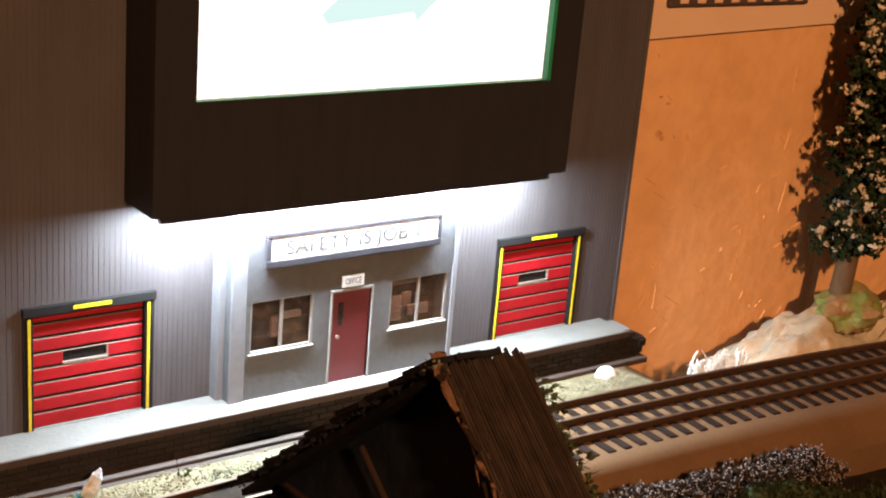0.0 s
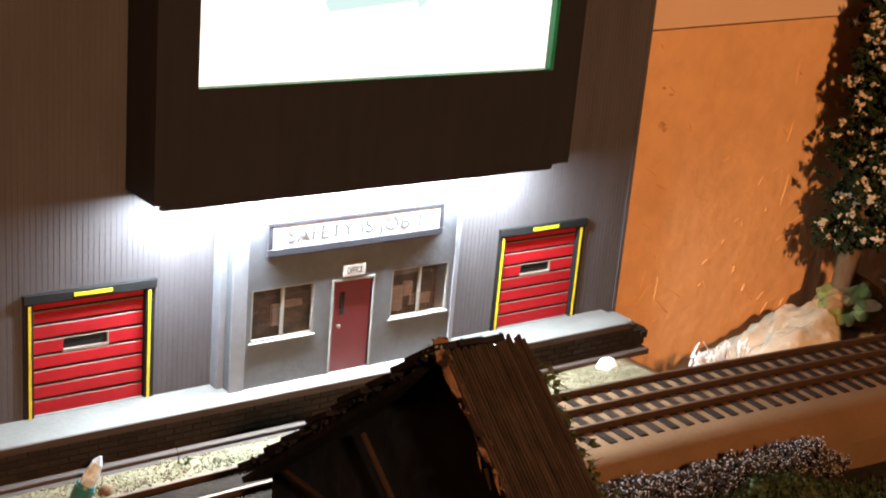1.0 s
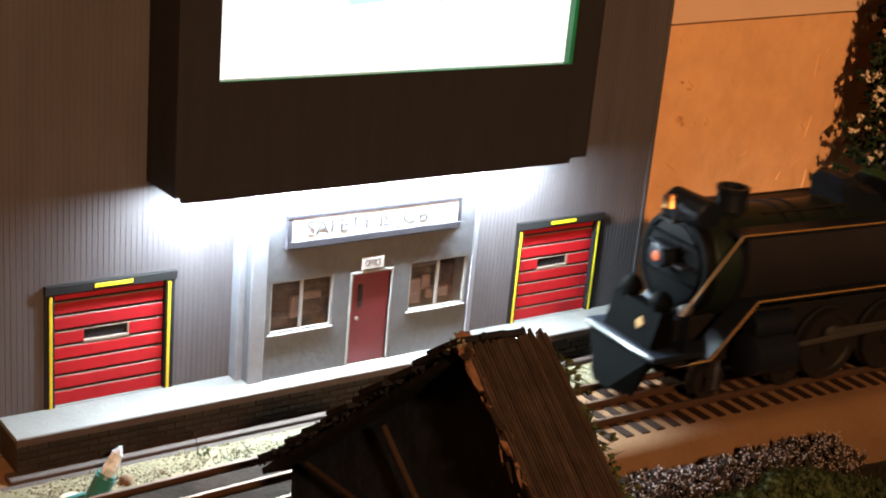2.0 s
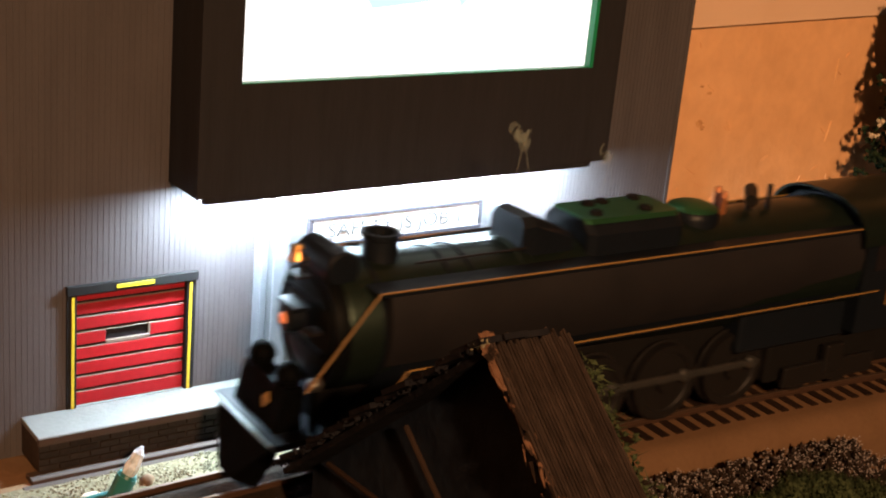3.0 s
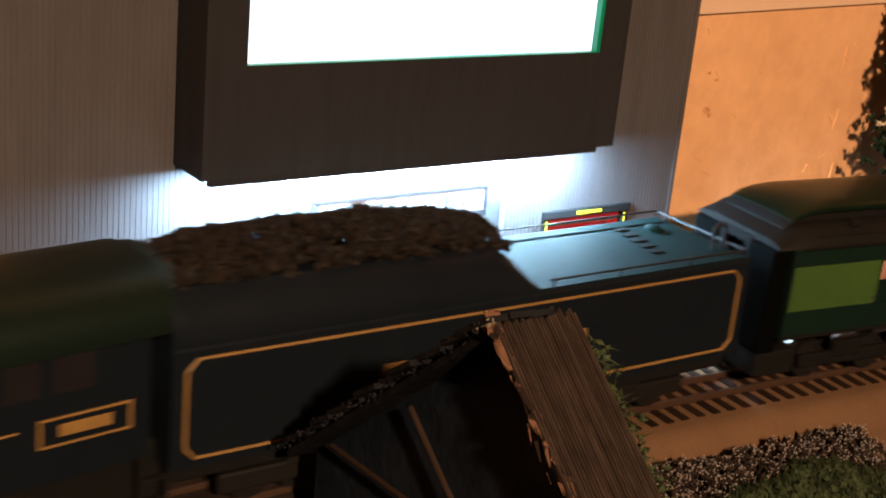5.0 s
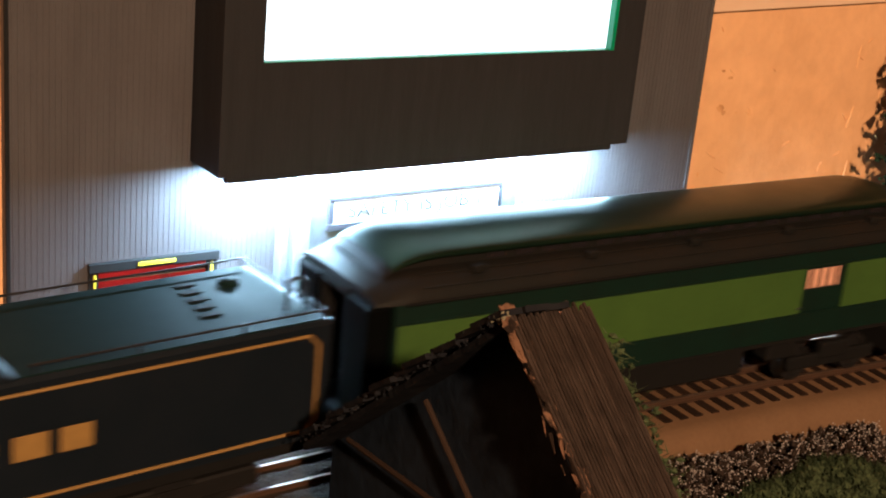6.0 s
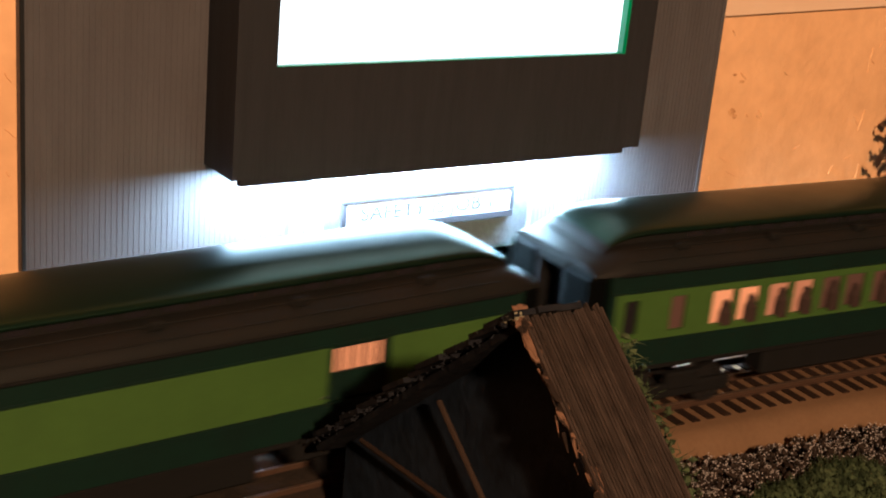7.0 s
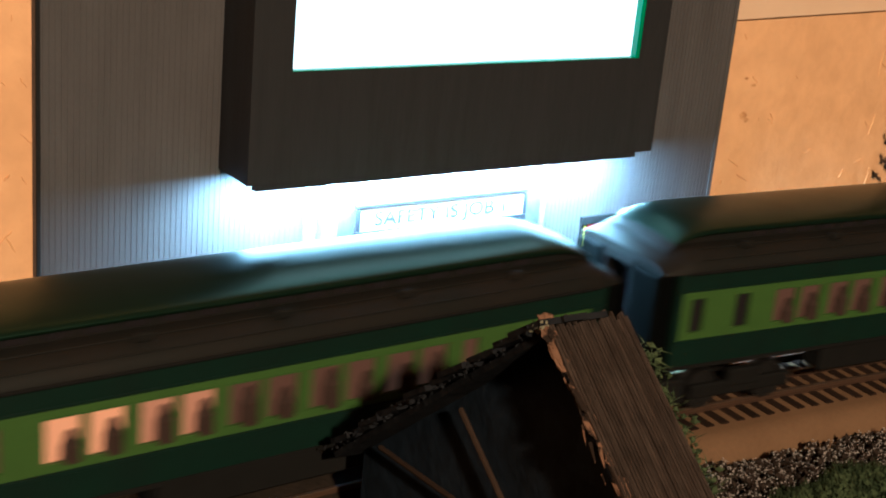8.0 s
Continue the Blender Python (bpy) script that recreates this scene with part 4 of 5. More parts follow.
def wheel_mesh(r, spokes):
    m = Mesh()
    m.lathe([(r * 0.12, -3.8), (r * 0.26, -3.6), (r * 0.28, -1.6), (r * 0.76, -1.4), (r * 0.8, -2.4), (r, -2.4), (r, 1.6), (r + 1.1, 1.8), (r + 1.1, 2.5), (r * 0.3, 2.5)], (0, 0, 0), "y", 24)
    return m


SPINNERS = []  # wheel, radius, place


def wheel(parent, x, side, r, spokes, mat=STEEL_DARK):
    m = wheel_mesh(r, spokes)
    if side < 0:
        m.v = [(a, -b, c) for a, b, c in m.v]
    # the mesh's outer face looks to -y; turn it to the vehicle's side
    m.v = [(a, -b, c) for a, b, c in m.v]
    ob = part("wheel", m, mat, parent, "", True)
    place = Vector((x, side * 15.9, r)) * MM
    ob.matrix_local = Matrix.Translation(place)
    SPINNERS.append((ob, r, place))
    return ob


def gold_line(parent, points, r=0.55, name="gold_stripe"):
    m = Mesh()
    for a, b in zip(points, points[1:]):
        m.tube(a, b, r, 6)
    return part(name, m, GOLD, parent, "thin gold edge stripe", True)


def locomotive():
    """The headlight's glass is at x 0; the engine reaches back to x -345."""
    eng = thing("steam_locomotive", "black model steam locomotive with gold edge stripes and a lit headlight", "locomotive")
    cz, R = 60.6, 24.4
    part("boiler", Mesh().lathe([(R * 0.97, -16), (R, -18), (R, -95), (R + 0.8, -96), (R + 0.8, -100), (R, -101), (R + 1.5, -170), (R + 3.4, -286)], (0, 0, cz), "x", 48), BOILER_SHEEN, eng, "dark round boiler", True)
    part("smokebox", Mesh().lathe([(4, -8.6), (15, -9.2), (18.6, -10), (18.8, -11.2), (20.6, -11.4), (21.0, -10.4), (23.4, -10.4), (R * 0.985, -11.6), (R * 0.99, -15.9)], (0, 0, cz), "x", 36), SMOKEBOX, eng, "grey smokebox front", True)
    for x in (-30, -62, -72):
        part("boiler_band", Mesh().lathe([(R + 0.1, -0.8), (R + 0.7, -0.8), (R + 0.7, 0.8), (R + 0.1, 0.8)], (x, 0, cz), "x", 40), BLACK, eng, "", True)
    hl = part("headlight", Mesh().lathe([(5.2, -7), (5.6, -6.8), (5.6, -0.6), (5.0, -0.2)], (0, 0, 65), "x", 18).box(-7, -1, -7.5, 7.5, 69.6, 71.0, 0.3), BLACK, eng, "round headlight under a small visor", True)
    part("lens", Mesh().lathe([(2.4, -0.2), (2.0, 0.4), (0.8, 0.7)], (0, 0, 65), "x", 16), HEADLIGHT, hl, "glowing orange lens", True)
    part("front_step", Mesh().box(-9, -3.5, 7.5, 15, 62.5, 63.6, 0.2), STEEL_DARK, eng)
    part("door_hinge", Mesh().box(-9.4, -8.4, -16, 16, 54, 55.6, 0.2).box(-9.4, -8.4, -16, 16, 72, 73.4, 0.2), PILOT_BLACK, eng)
    bell = part("bell", Mesh().lathe([(1.0, 4.4), (1.6, 4.2), (2.2, 2.6), (2.6, 0.8), (3.6, -0.6), (3.7, -1.2), (2.5, -1.2)], (-4.5, 0, 88.5), "z", 16), BRASS, eng, "brass bell", True)
    part("bell_bracket", Mesh().box(-5.2, -3.8, -4.8, -4.0, 82, 91).box(-5.2, -3.8, 4.0, 4.8, 82, 91).box(-5.0, -4.0, -4.8, 4.8, 91, 91.8).box(-8, -3, -4.8, 4.8, 81, 82), STEEL_DARK, bell)
    part("feedwater_heater", Mesh().lathe([(6.0, -13), (7.0, -12), (7.0, 12), (6.0, 13)], (-17, 0, 85.5), "y", 20), BLACK, eng, "", True)
    part("chimney", Mesh().lathe([(7.8, 82), (7.2, 85), (6.8, 92), (7.6, 92.6), (7.6, 94.6), (5.6, 94.6), (5.2, 88)], (-39, 0, 0), "z", 22), BLACK, eng, "short black chimney", True)
    part("handrail", Mesh().tube((-48, 12, 85), (-98, 13, 86), 0.5, 6).tube((-48, -12, 85), (-98, -13, 86), 0.5, 6), STEEL_DARK, eng)
    # wedge-shaped casing, sand box and domes along the top
    w = Mesh()
    w.loft([[(-97, -11, 82), (-97, 11, 82), (-97, 11, 93), (-97, 8, 97), (-97, -8, 97), (-97, -11, 93)], [(-103, -12, 82), (-103, 12, 82), (-103, 12, 94), (-103, 9, 97.5), (-103, -9, 97.5), (-103, -12, 94)], [(-122, -12, 82), (-122, 12, 82), (-122, 12, 87), (-122, 9, 89), (-122, -9, 89), (-122, -12, 87)]])
    part("steam_casing", w, BLACK, eng)
    part("sand_box", Mesh().loft([[(x, y * k, z) for y, z in ((-17, 80), (17, 80), (17, 89), (12, 93.6), (-12, 93.6), (-17, 89))] for x, k in ((-127, 0.85), (-130, 1.0), (-174, 1.0), (-178, 0.85))]), BLACK, eng, "long flat sand box")
    part("sand_box_lid", Mesh().loft([[(x, y * k, z) for y, z in ((-13.5, 92.6), (-11.6, 94.2), (11.6, 94.2), (13.5, 92.6))] for x, k in ((-127.4, 0.84), (-130, 1.0), (-174, 1.0), (-177.6, 0.84))]), ENGINE_TOP_LIT, eng, "lid of the sand box, coloured green for the LED light on it")
    for x, y in ((-137, 6), (-150, -7), (-163, 6), (-168, -8), (-142, -6)):
        part("filler_cap", Mesh().lathe([(3.0, 93.4), (3.0, 95), (2.4, 95.8)], (x, y, 0), "z", 12), UNDER, eng, "", True)
    part("steam_dome", Mesh().lathe([(12.5, 80), (12.2, 87), (11.6, 89.6), (10, 91)], (-196, 0, 0), "z", 28), BLACK, eng, "low rounded dome", True)
    part("dome_cap", Mesh().lathe([(11.4, 90.2), (10.8, 91.0), (7, 92.6), (2, 93.2)], (-196, 0, 0), "z", 28), ENGINE_TOP_LIT, eng, "dome cap, coloured green for the LED light on it", True)
    for x, y in ((-211, 3), (-214, -4)):
        part("safety_valve", Mesh().lathe([(1.6, 84), (1.6, 94), (2.0, 94.3), (1.2, 97)], (x, y, 0), "z", 10), COPPER, eng, "copper safety valve", True)
    part("whistle", Mesh().tube((-223, 8, 93), (-232, -2, 95), 3.0, 12).tube((-238, 4, 86), (-238, 4, 98), 1.2, 8).tube((-242, 0, 86), (-242, 0, 97), 1.2, 8).tube((-227, 3, 86), (-227, 3, 94), 1.4, 8), STEEL_DARK, eng, "", True)
    # running boards with the gold edges
    for s in (1, -1):
        part("running_board", Mesh().box(-287, -25, s * 15, s * 26.3, 78.6, 80.4, 0.3), BLACK, eng)
        part("skirt", Mesh().loft([[(x, s * y, z) for y, z in ((23, 50.7), (24.6, 50.7), (26.4, 55), (27.6, 60), (28.0, 65), (27.6, 70), (26.6, 74.5), (25.2, 78.5), (23, 78.5))] for x in (-30, -150, -285)]), BOILER_BLACK, eng, "rounded black side casing", True)
        part("lower_board", Mesh().box(-292, -37, s * 18, s * 30, 48.8, 50.6, 0.3), BLACK, eng)
        part("sloped_board", Mesh().loft([[(-37, s * 18, 48.8), (-37, s * 30, 48.8), (-37, s * 30, 50.6), (-37, s * 18, 50.6)], [(-13, s * 18, 24), (-13, s * 30, 24), (-13, s * 30, 25.8), (-13, s * 18, 25.8)]]), BLACK, eng)
        gold_line(eng, [(-287, s * 26.6, 80.6), (-25, s * 26.6, 80.6), (3, s * 26.6, 46.6)] if s > 0 else [(-287, -26.6, 80.6), (-25, -26.6, 80.6)], 0.42)
        gold_line(eng, [(-292, s * 30.3, 50.4), (-37, s * 30.3, 50.4), (-14, s * 30.3, 25.4), (-3, s * 30.3, 25.0)], 0.42)
        part("cylinder", Mesh().lathe([(8, -13), (10, -12), (10, 12), (8, 13)], (-52, s * 24, 22), "x", 20), BLACK, eng, "", True)
        part("valve_chest", Mesh().lathe([(5, -12), (6, -11), (6, 11), (5, 12)], (-52, s * 24, 36), "x", 16), BLACK, eng, "", True)
        for k, x in enumerate((-98, -138, -178, -218)):
            wheel(eng, x, s, 17.5, 12)
        wheel(eng, -26, s, 8.5, 8)
        wheel(eng, -72, s, 8.5, 8)
        wheel(eng, -262, s, 10, 8)
        wheel(eng, -290, s, 10, 8)
        part("trailing_frame", Mesh().box(-305, -245, s * 22, s * 25, 6, 16, 0.6).box(-282, -270, s * 21.5, s * 26, 10, 24, 0.6), STEEL_DARK, eng)
        part("grab_bar", Mesh().tube((-20, s * 29, 24), (-20, s * 29, 10), 0.7, 6), STEEL, eng)
    part("frame", Mesh().box(-320, -8, -11, 11, 14, 38, 0.8), UNDER, eng, "black frame")
    part("firebox", Mesh().box(-285, -215, -22, 22, 26, 52, 1.5), BLACK, eng)
    # pilot deck, shield and coupler
    part("pilot_deck", Mesh().box(-20, 14, -26, 26, 24.8, 27.6, 0.5), BLACK, eng)
    part("pilot_shield", Mesh().loft([[(-1, -17, 27.6), (10, -17, 27.6), (10, -17, 28.6), (6, -17, 44), (-1, -17, 44)], [(-1, 17, 27.6), (10, 17, 27.6), (10, 17, 28.6), (6, 17, 44), (-1, 17, 44)]]), PILOT_BLACK, eng, "sloped dark pilot shield")
    part("shield_emblem", Mesh().loft([[(8.7, 3.4, 36.5), (7.9, 6, 39.5), (8.7, 8.6, 36.5), (9.5, 6, 33.5)], [(7.6, 3.4, 36.5), (6.8, 6, 39.5), (7.6, 8.6, 36.5), (8.4, 6, 33.5)]]), GOLD, eng, "small pale diamond emblem")
    part("cowcatcher", Mesh().loft([[(14, -22, 24.8), (14, 22, 24.8), (9, 22, 24.8), (9, -22, 24.8)], [(21, -5, 6), (21, 5, 6), (15, 16, 6), (15, -16, 6)]]), PILOT_BLACK, eng, "black pilot with sloping bars")
    part("pilot_edge", Mesh().box(14.1, 15.4, -24, 24, 26.4, 27.3, 0.2), STEEL, eng, "bright pilot edge")
    # bright steel piece, no lamp, added for the LED's glint on a pump
    part("marker_lamp", Mesh().lathe([(2.4, -3), (2.8, -1), (2.6, 1), (1.4, 2.4)], (-2, 22, 47), "x", 14), STEEL, eng, "small polished pump head added for the LED's glint", True)
    part("lamp_bracket", Mesh().box(-4, -2, 20, 24, 27.6, 45, 0.3), PILOT_BLACK, eng)
    part("air_pump", Mesh().lathe([(4, 28), (4.6, 29), (4.6, 46), (5.4, 46.4), (5.4, 48), (3.6, 51), (1.2, 52.4)], (2, 11, 0), "z", 14).lathe([(4, 28), (4.6, 29), (4.6, 46), (5.4, 46.4), (5.4, 48), (3.6, 51), (1.2, 52.4)], (2, -11, 0), "z", 14), PILOT_BLACK, eng, "", True)
    # cab
    cab = Mesh()
    prof = [(-29, 30), (29, 30), (29, 73), (26, 80), (17, 86.5), (0, 89.5), (-17, 86.5), (-26, 80), (-29, 73)]
    cab.loft([ring(prof, x) for x in (-281, -338)])
    part("cab", cab, BLACK, eng, "black cab with a rounded roof")
    part("cab_roof", Mesh().loft([ring([(30.6 * math.copysign(abs(math.cos(a)) ** 0.8, math.cos(a)), 73 + 19.2 * math.sin(a) ** 0.85) for a in [math.pi * k / 24 for k in range(25)]] + [(29.4 * math.copysign(abs(math.cos(a)) ** 0.8, math.cos(a)), 72.6 + 18.4 * math.sin(a) ** 0.85) for a in [math.pi * (24 - k) / 24 for k in range(25)]], x) for x in (-277, -305, -347)]), BOILER_SHEEN, eng, "rounded cab roof", True)
    part("cab_apron", Mesh().loft([ring([(k * math.copysign(abs(math.cos(a)) ** 0.8, math.cos(a)), z + (k - 11) * math.sin(a) ** 0.85) for k, z, aa in ((29.6, 72.4, 0), (28.6, 72.2, 1)) for a in ([math.pi * q / 20 for q in range(21)] if aa == 0 else [math.pi * (20 - q) / 20 for q in range(21)])], x) for x in (-347.1, -354)]), APRON, eng, "blue-grey cab rear apron", True)
    for s in (1, -1):
        part("cab_window", Mesh().box(-300, -288, s * 28.9, s * 29.5, 60, 73, 0.1).box(-318, -304, s * 28.9, s * 29.5, 60, 73, 0.1), DARK_WIN, eng)
        pl = part("number_plate", Mesh().box(-331, -299, s * 29.0, s * 29.7, 42.6, 52.6, 0.1), BLACK, eng, "gold framed plate with a worn gold bar")
        part("plate_frame", Mesh().box(-331, -330, s * 29.5, s * 30.1, 42.6, 52.6).box(-300, -299, s * 29.5, s * 30.1, 42.6, 52.6).box(-330, -300, s * 29.5, s * 30.1, 42.6, 43.4).box(-330, -300, s * 29.5, s * 30.1, 51.8, 52.6), GOLD, pl)
        part("plate_bar", Mesh().box(-324, -306, s * 29.6, s * 30.0, 45.6, 49.8, 0.1), GOLD, pl)
        part("ladder", Mesh().box(-336, -334.6, s * 27, s * 29, 10, 34).box(-346, -344.6, s * 27, s * 29, 10, 34).box(-345, -335, s * 27, s * 29, 12, 13).box(-345, -335, s * 27, s * 29, 20, 21), STEEL_DARK, eng)
    part("ash_pan", Mesh().box(-352, -238, -20, 20, 7, 30, 1.5), UNDER, eng, "black ash pan under the cab")
    return eng


RODS = []


def rods(eng):
    for s in (1, -1):
        m = Mesh()
        m.box(-222, -94, s * 20.4, s * 21.8, -1.6, 1.6, 0.4)
        for x in (-98, -138, -178, -218):
            m.lathe([(3.0, s * 20.2), (3.2, s * 21.0), (2.2, s * 22.6)], (x, 0, 0), "y", 12)
        rod = part("coupling_rod", m, STEEL, eng, "bright steel coupling rod")
        RODS.append((rod, s, "side"))
        m = Mesh()
        m.box(-138, -62, s * 22.4, s * 23.8, -1.3, 1.3, 0.4)
        RODS.append((part("piston_rod", m, STEEL, eng, "bright steel main rod"), s, "main"))


def tender():
    """x 0 is the middle; 265 long."""
    td = thing("tender", "black tender with gold outline, gold block lettering and heaped coal", "tender")
    half = 132
    side = [(-30, 24), (30, 24), (30, 66.5), (28.8, 68), (-28.8, 68), (-30, 66.5)]
    part("tank", Mesh().loft([ring(side, x) for x in (-half, half)]), BLACK, td, "smooth black tank")
    bunker = [(-30, 68), (30, 68), (29.8, 73), (27, 80), (21, 85.5), (-21, 85.5), (-27, 80), (-29.8, 73)]
    part("coal_bunker", Mesh().loft([ring(bunker, half), ring(bunker, 0), ring([(y * 0.995, 68 + (z - 68) * 0.6) for y, z in bunker], -10), ring([(y * 0.99, 68 + (z - 68) * 0.05) for y, z in bunker], -20)]), BLACK, td, "bunker with sides curving inward", True)
    r5 = random.Random(9)
    coal = Mesh()
    for _ in range(2600):
        x, y = r5.uniform(-8, 128), r5.uniform(-21, 21)
        env = math.sin(math.pi * min(max((x + 14) / 150, 0), 1)) ** 0.5
        h = 85 + (12 * env + 2.5 * noise.noise(Vector((x * 0.06, y * 0.08, 1)))) * (1 - (y / 24) ** 2)
        pebble(coal, x, y, h - r5.uniform(0, 3), r5.uniform(1.2, 2.8), r5)
    part("coal", coal, COAL, td, "heaped brown-black coal")
    part("deck", Mesh().box(-half + 1.5, -20, -28.5, 28.5, 67.9, 68.5, 0.1), DECK, td, "flat grey water deck")
    rail = Mesh()
    for y in (-28.2, 28.2):
        rail.tube((-half + 2, y, 71.5), (-24, y, 71.5), 0.45, 6)
        for x in (-130, -98, -60, -26):
            rail.tube((x, y, 68.4), (x, y, 72), 0.6, 6)
    rail.tube((-half + 2, -28.2, 71.5), (-half + 2, 28.2, 71.5), 0.45, 6)
    part("deck_rail", rail, STEEL_DARK, td, "thin deck handrail", True)
    for k in range(5):
        part("deck_vent", Mesh().box(-104 + 1.2 * k, -97 + 1.2 * k, -20 + 7 * k, -16.6 + 7 * k, 68.4, 69.1, 0.2), UNDER, td)
    part("hatch", Mesh().lathe([(4, 68.4), (4, 69.6), (3.2, 70.4), (1.5, 70.8)], (-116, -14, 0), "z", 18), DECK, td, "", True)
    part("vent_pipe", Mesh().tube((-122, 16, 68), (-122, 16, 78), 0.8, 8).tube((-122, 16, 78), (-124, 16, 79.6), 0.8, 8).tube((-124, 16, 79.6), (-127, 16, 79.6), 0.8, 8).tube((-127, 16, 79.6), (-129, 16, 78), 0.8, 8).tube((-129, 16, 78), (-129, 16, 68), 0.8, 8), STEEL_DARK, td)
    for s in (1, -1):
        y = s * 30.25
        a, z0, z1 = 127.0, 27.6, 63.6
        c = 4
        gold_line(td, [(-a + c, y, z0), (a - c, y, z0), (a, y, z0 + c), (a, y, z1 - c), (a - c, y, z1), (-a + c, y, z1), (-a, y, z1 - c), (-a, y, z0 + c), (-a + c, y, z0)], 0.6)
        # seven slab blocks stand for the road's name
        for k in range(7):
            x0, x1 = ((50.9, 40.5), (36.5, 25.3), (22.5, 10.6), (6.9, -4.8), (-7.6, -12.6), (-17.0, -30.0), (-32.2, -44.4))[k]
            x0, x1 = s * x0, s * x1
            xm = (x0 + x1) / 2
            blk = Mesh().box(x0 + (x1 - x0) * 0.06, x1 - (x1 - x0) * 0.06, y - 0.15, y + 0.15, 41.2, 49.6, 0.1)
            part("gold_block", blk, GOLD, td, "gold block in place of a letter")
    part("underframe", Mesh().box(-130, 130, -26, 26, 17, 23.9, 0.8), UNDER, td)
    for x in (-96, -76, -56, 56, 76, 96):
        for s in (1, -1):
            wheel(td, x, s, 9, 8)
    for x in (-76, 76):
        for s in (1, -1):
            part("truck_frame", Mesh().box(x - 34, x + 34, s * 19.5, s * 23, 6.5, 14, 0.8).box(x - 8, x + 8, s * 19.6, s * 24, 13, 18, 0.8), STEEL_DARK, td)
    part("end_ladder", Mesh().box(-133.6, -132.2, 14, 15, 24, 70).box(-133.6, -132.2, 22, 23, 24, 70).box(-133.4, -132.4, 15, 22, 34, 35).box(-133.4, -132.4, 15, 22, 46, 47).box(-133.4, -132.4, 15, 22, 58, 59), STEEL_DARK, td)
    return td


def car_shell(name, label, length, plain):
    """A heavyweight passenger car of that length, middle at x 0."""
    car = thing(name, label, "railway car", "cars of the passenger train")
    h = length / 2
    W, Z0, Z1 = 30.5, 27.0, 70.0
    bands = [(Z0, 40.0, CAR_GREEN), (61.0, Z1, CAR_GREEN)]
    for s in (1, -1):
        for z0, z1, _ in bands:
            part("side_wall", Mesh().box(-h, h, s * (W - 1.6), s * W, z0, z1), CAR_GREEN, car, "dark green car side")
        part("end_wall", Mesh().box(s * h, s * (h - 1.6), -W + 1.6, W - 1.6, Z0, Z1), CAR_GREEN, car)
    part("floor_plate", Mesh().box(-h + 1.6, h - 1.6, -W + 1.6, W - 1.6, Z0, Z0 + 1.5), UNDER, car)
    part("sill", Mesh().box(-h, h, W + 0.02, W + 0.6, Z0 - 0.4, Z0 + 1.4, 0.1).box(-h, h, -W - 0.6, -W - 0.02, Z0 - 0.4, Z0 + 1.4, 0.1), UNDER, car)
    part("belt_rail", Mesh().box(-h, h, W + 0.02, W + 0.5, 38.6, 39.7, 0.1).box(-h, h, W + 0.02, W + 0.45, 61.2, 62.2, 0.1).box(-h, h, -W - 0.5, -W - 0.02, 38.6, 39.7, 0.1), CAR_GREEN, car)
    # roof with a raised middle that curves down at both ends
    low = [(-31.8, 69.5), (-31.2, 72.4), (-27, 76.2), (-21, 78.6), (21, 78.6), (27, 76.2), (31.2, 72.4), (31.8, 69.5)]
    part("roof", Mesh().loft([ring([(y * 0.92, 69.0 + (z - 69.5) * 0.35) for y, z in low], -h - 8.0), ring([(y * 0.995, 69.5 + (z - 69.5) * 0.9) for y, z in low], -h + 4), ring(low, -h + 10), ring(low, h - 10), ring([(y * 0.995, 69.5 + (z - 69.5) * 0.9) for y, z in low], h - 4), ring([(y * 0.92, 69.0 + (z - 69.5) * 0.35) for y, z in low], h + 8.0)]), CAR_ROOF, car, "dark curved car roof", True)
    top = [(-19.5, 77), (-19.5, 82.2), (-21.2, 82.5), (-20.5, 83.6), (-13, 85.2), (-5, 86.0), (5, 86.0), (13, 85.2), (20.5, 83.6), (21.2, 82.5), (19.5, 82.2), (19.5, 77)]
    def upper(x, k):
        return ring([(y, 75 + (z - 75) * k) for y, z in top], x)
    rows = [(-h - 0.5, 0.12), (-h + 3, 0.45), (-h + 8, 0.74), (-h + 15, 0.92), (-h + 24, 1.0), (h - 24, 1.0), (h - 15, 0.92), (h - 8, 0.74), (h - 3, 0.45), (h + 0.5, 0.12)]
    part("clerestory", Mesh().loft([upper(x, k) for x, k in rows]), CAR_ROOF, car, "raised clerestory roof", True)
    # thin cap over the clerestory that carries the lit green colour
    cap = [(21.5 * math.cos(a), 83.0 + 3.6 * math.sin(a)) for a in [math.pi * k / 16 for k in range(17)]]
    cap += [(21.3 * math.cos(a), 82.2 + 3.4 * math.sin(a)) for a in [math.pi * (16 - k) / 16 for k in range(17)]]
    part("roof_cap", Mesh().loft([ring([(y, 75 + (z - 75) * k) for y, z in cap], x) for x, k in rows[1:-1]]), CAR_ROOF_LIT, car, "rounded roof top, green for the LED light on it", True)
    cw = int((length - 60) / 13)
    for s in (1, -1):
        for k in range(cw):
            x = -h + 32 + k * 13
            part("clerestory_window", Mesh().box(x, x + 8, s * 19.4, s * 19.75, 79.2, 81.6), DARK_WIN, car)
    for k in range(5):
        part("roof_vent", Mesh().box(-h + 40 + k * (length - 80) / 4, -h + 46 + k * (length - 80) / 4, 23, 27, 76.5, 79.6, 0.6), CAR_ROOF, car)
    for s in (1, -1):
        seam = Mesh()
        for y, z in ((24.2, 77.6), (29.4, 74.4)):
            seam.tube((-h + 12, s * y, z), (h - 12, s * y, z), 0.4, 6)
        part("roof_seam", seam, CAR_ROOF, car)
        part("gutter", Mesh().box(-h + 4, h - 4, s * 31.7, s * 32.5, 69.2, 70.4, 0.2), UNDER, car)
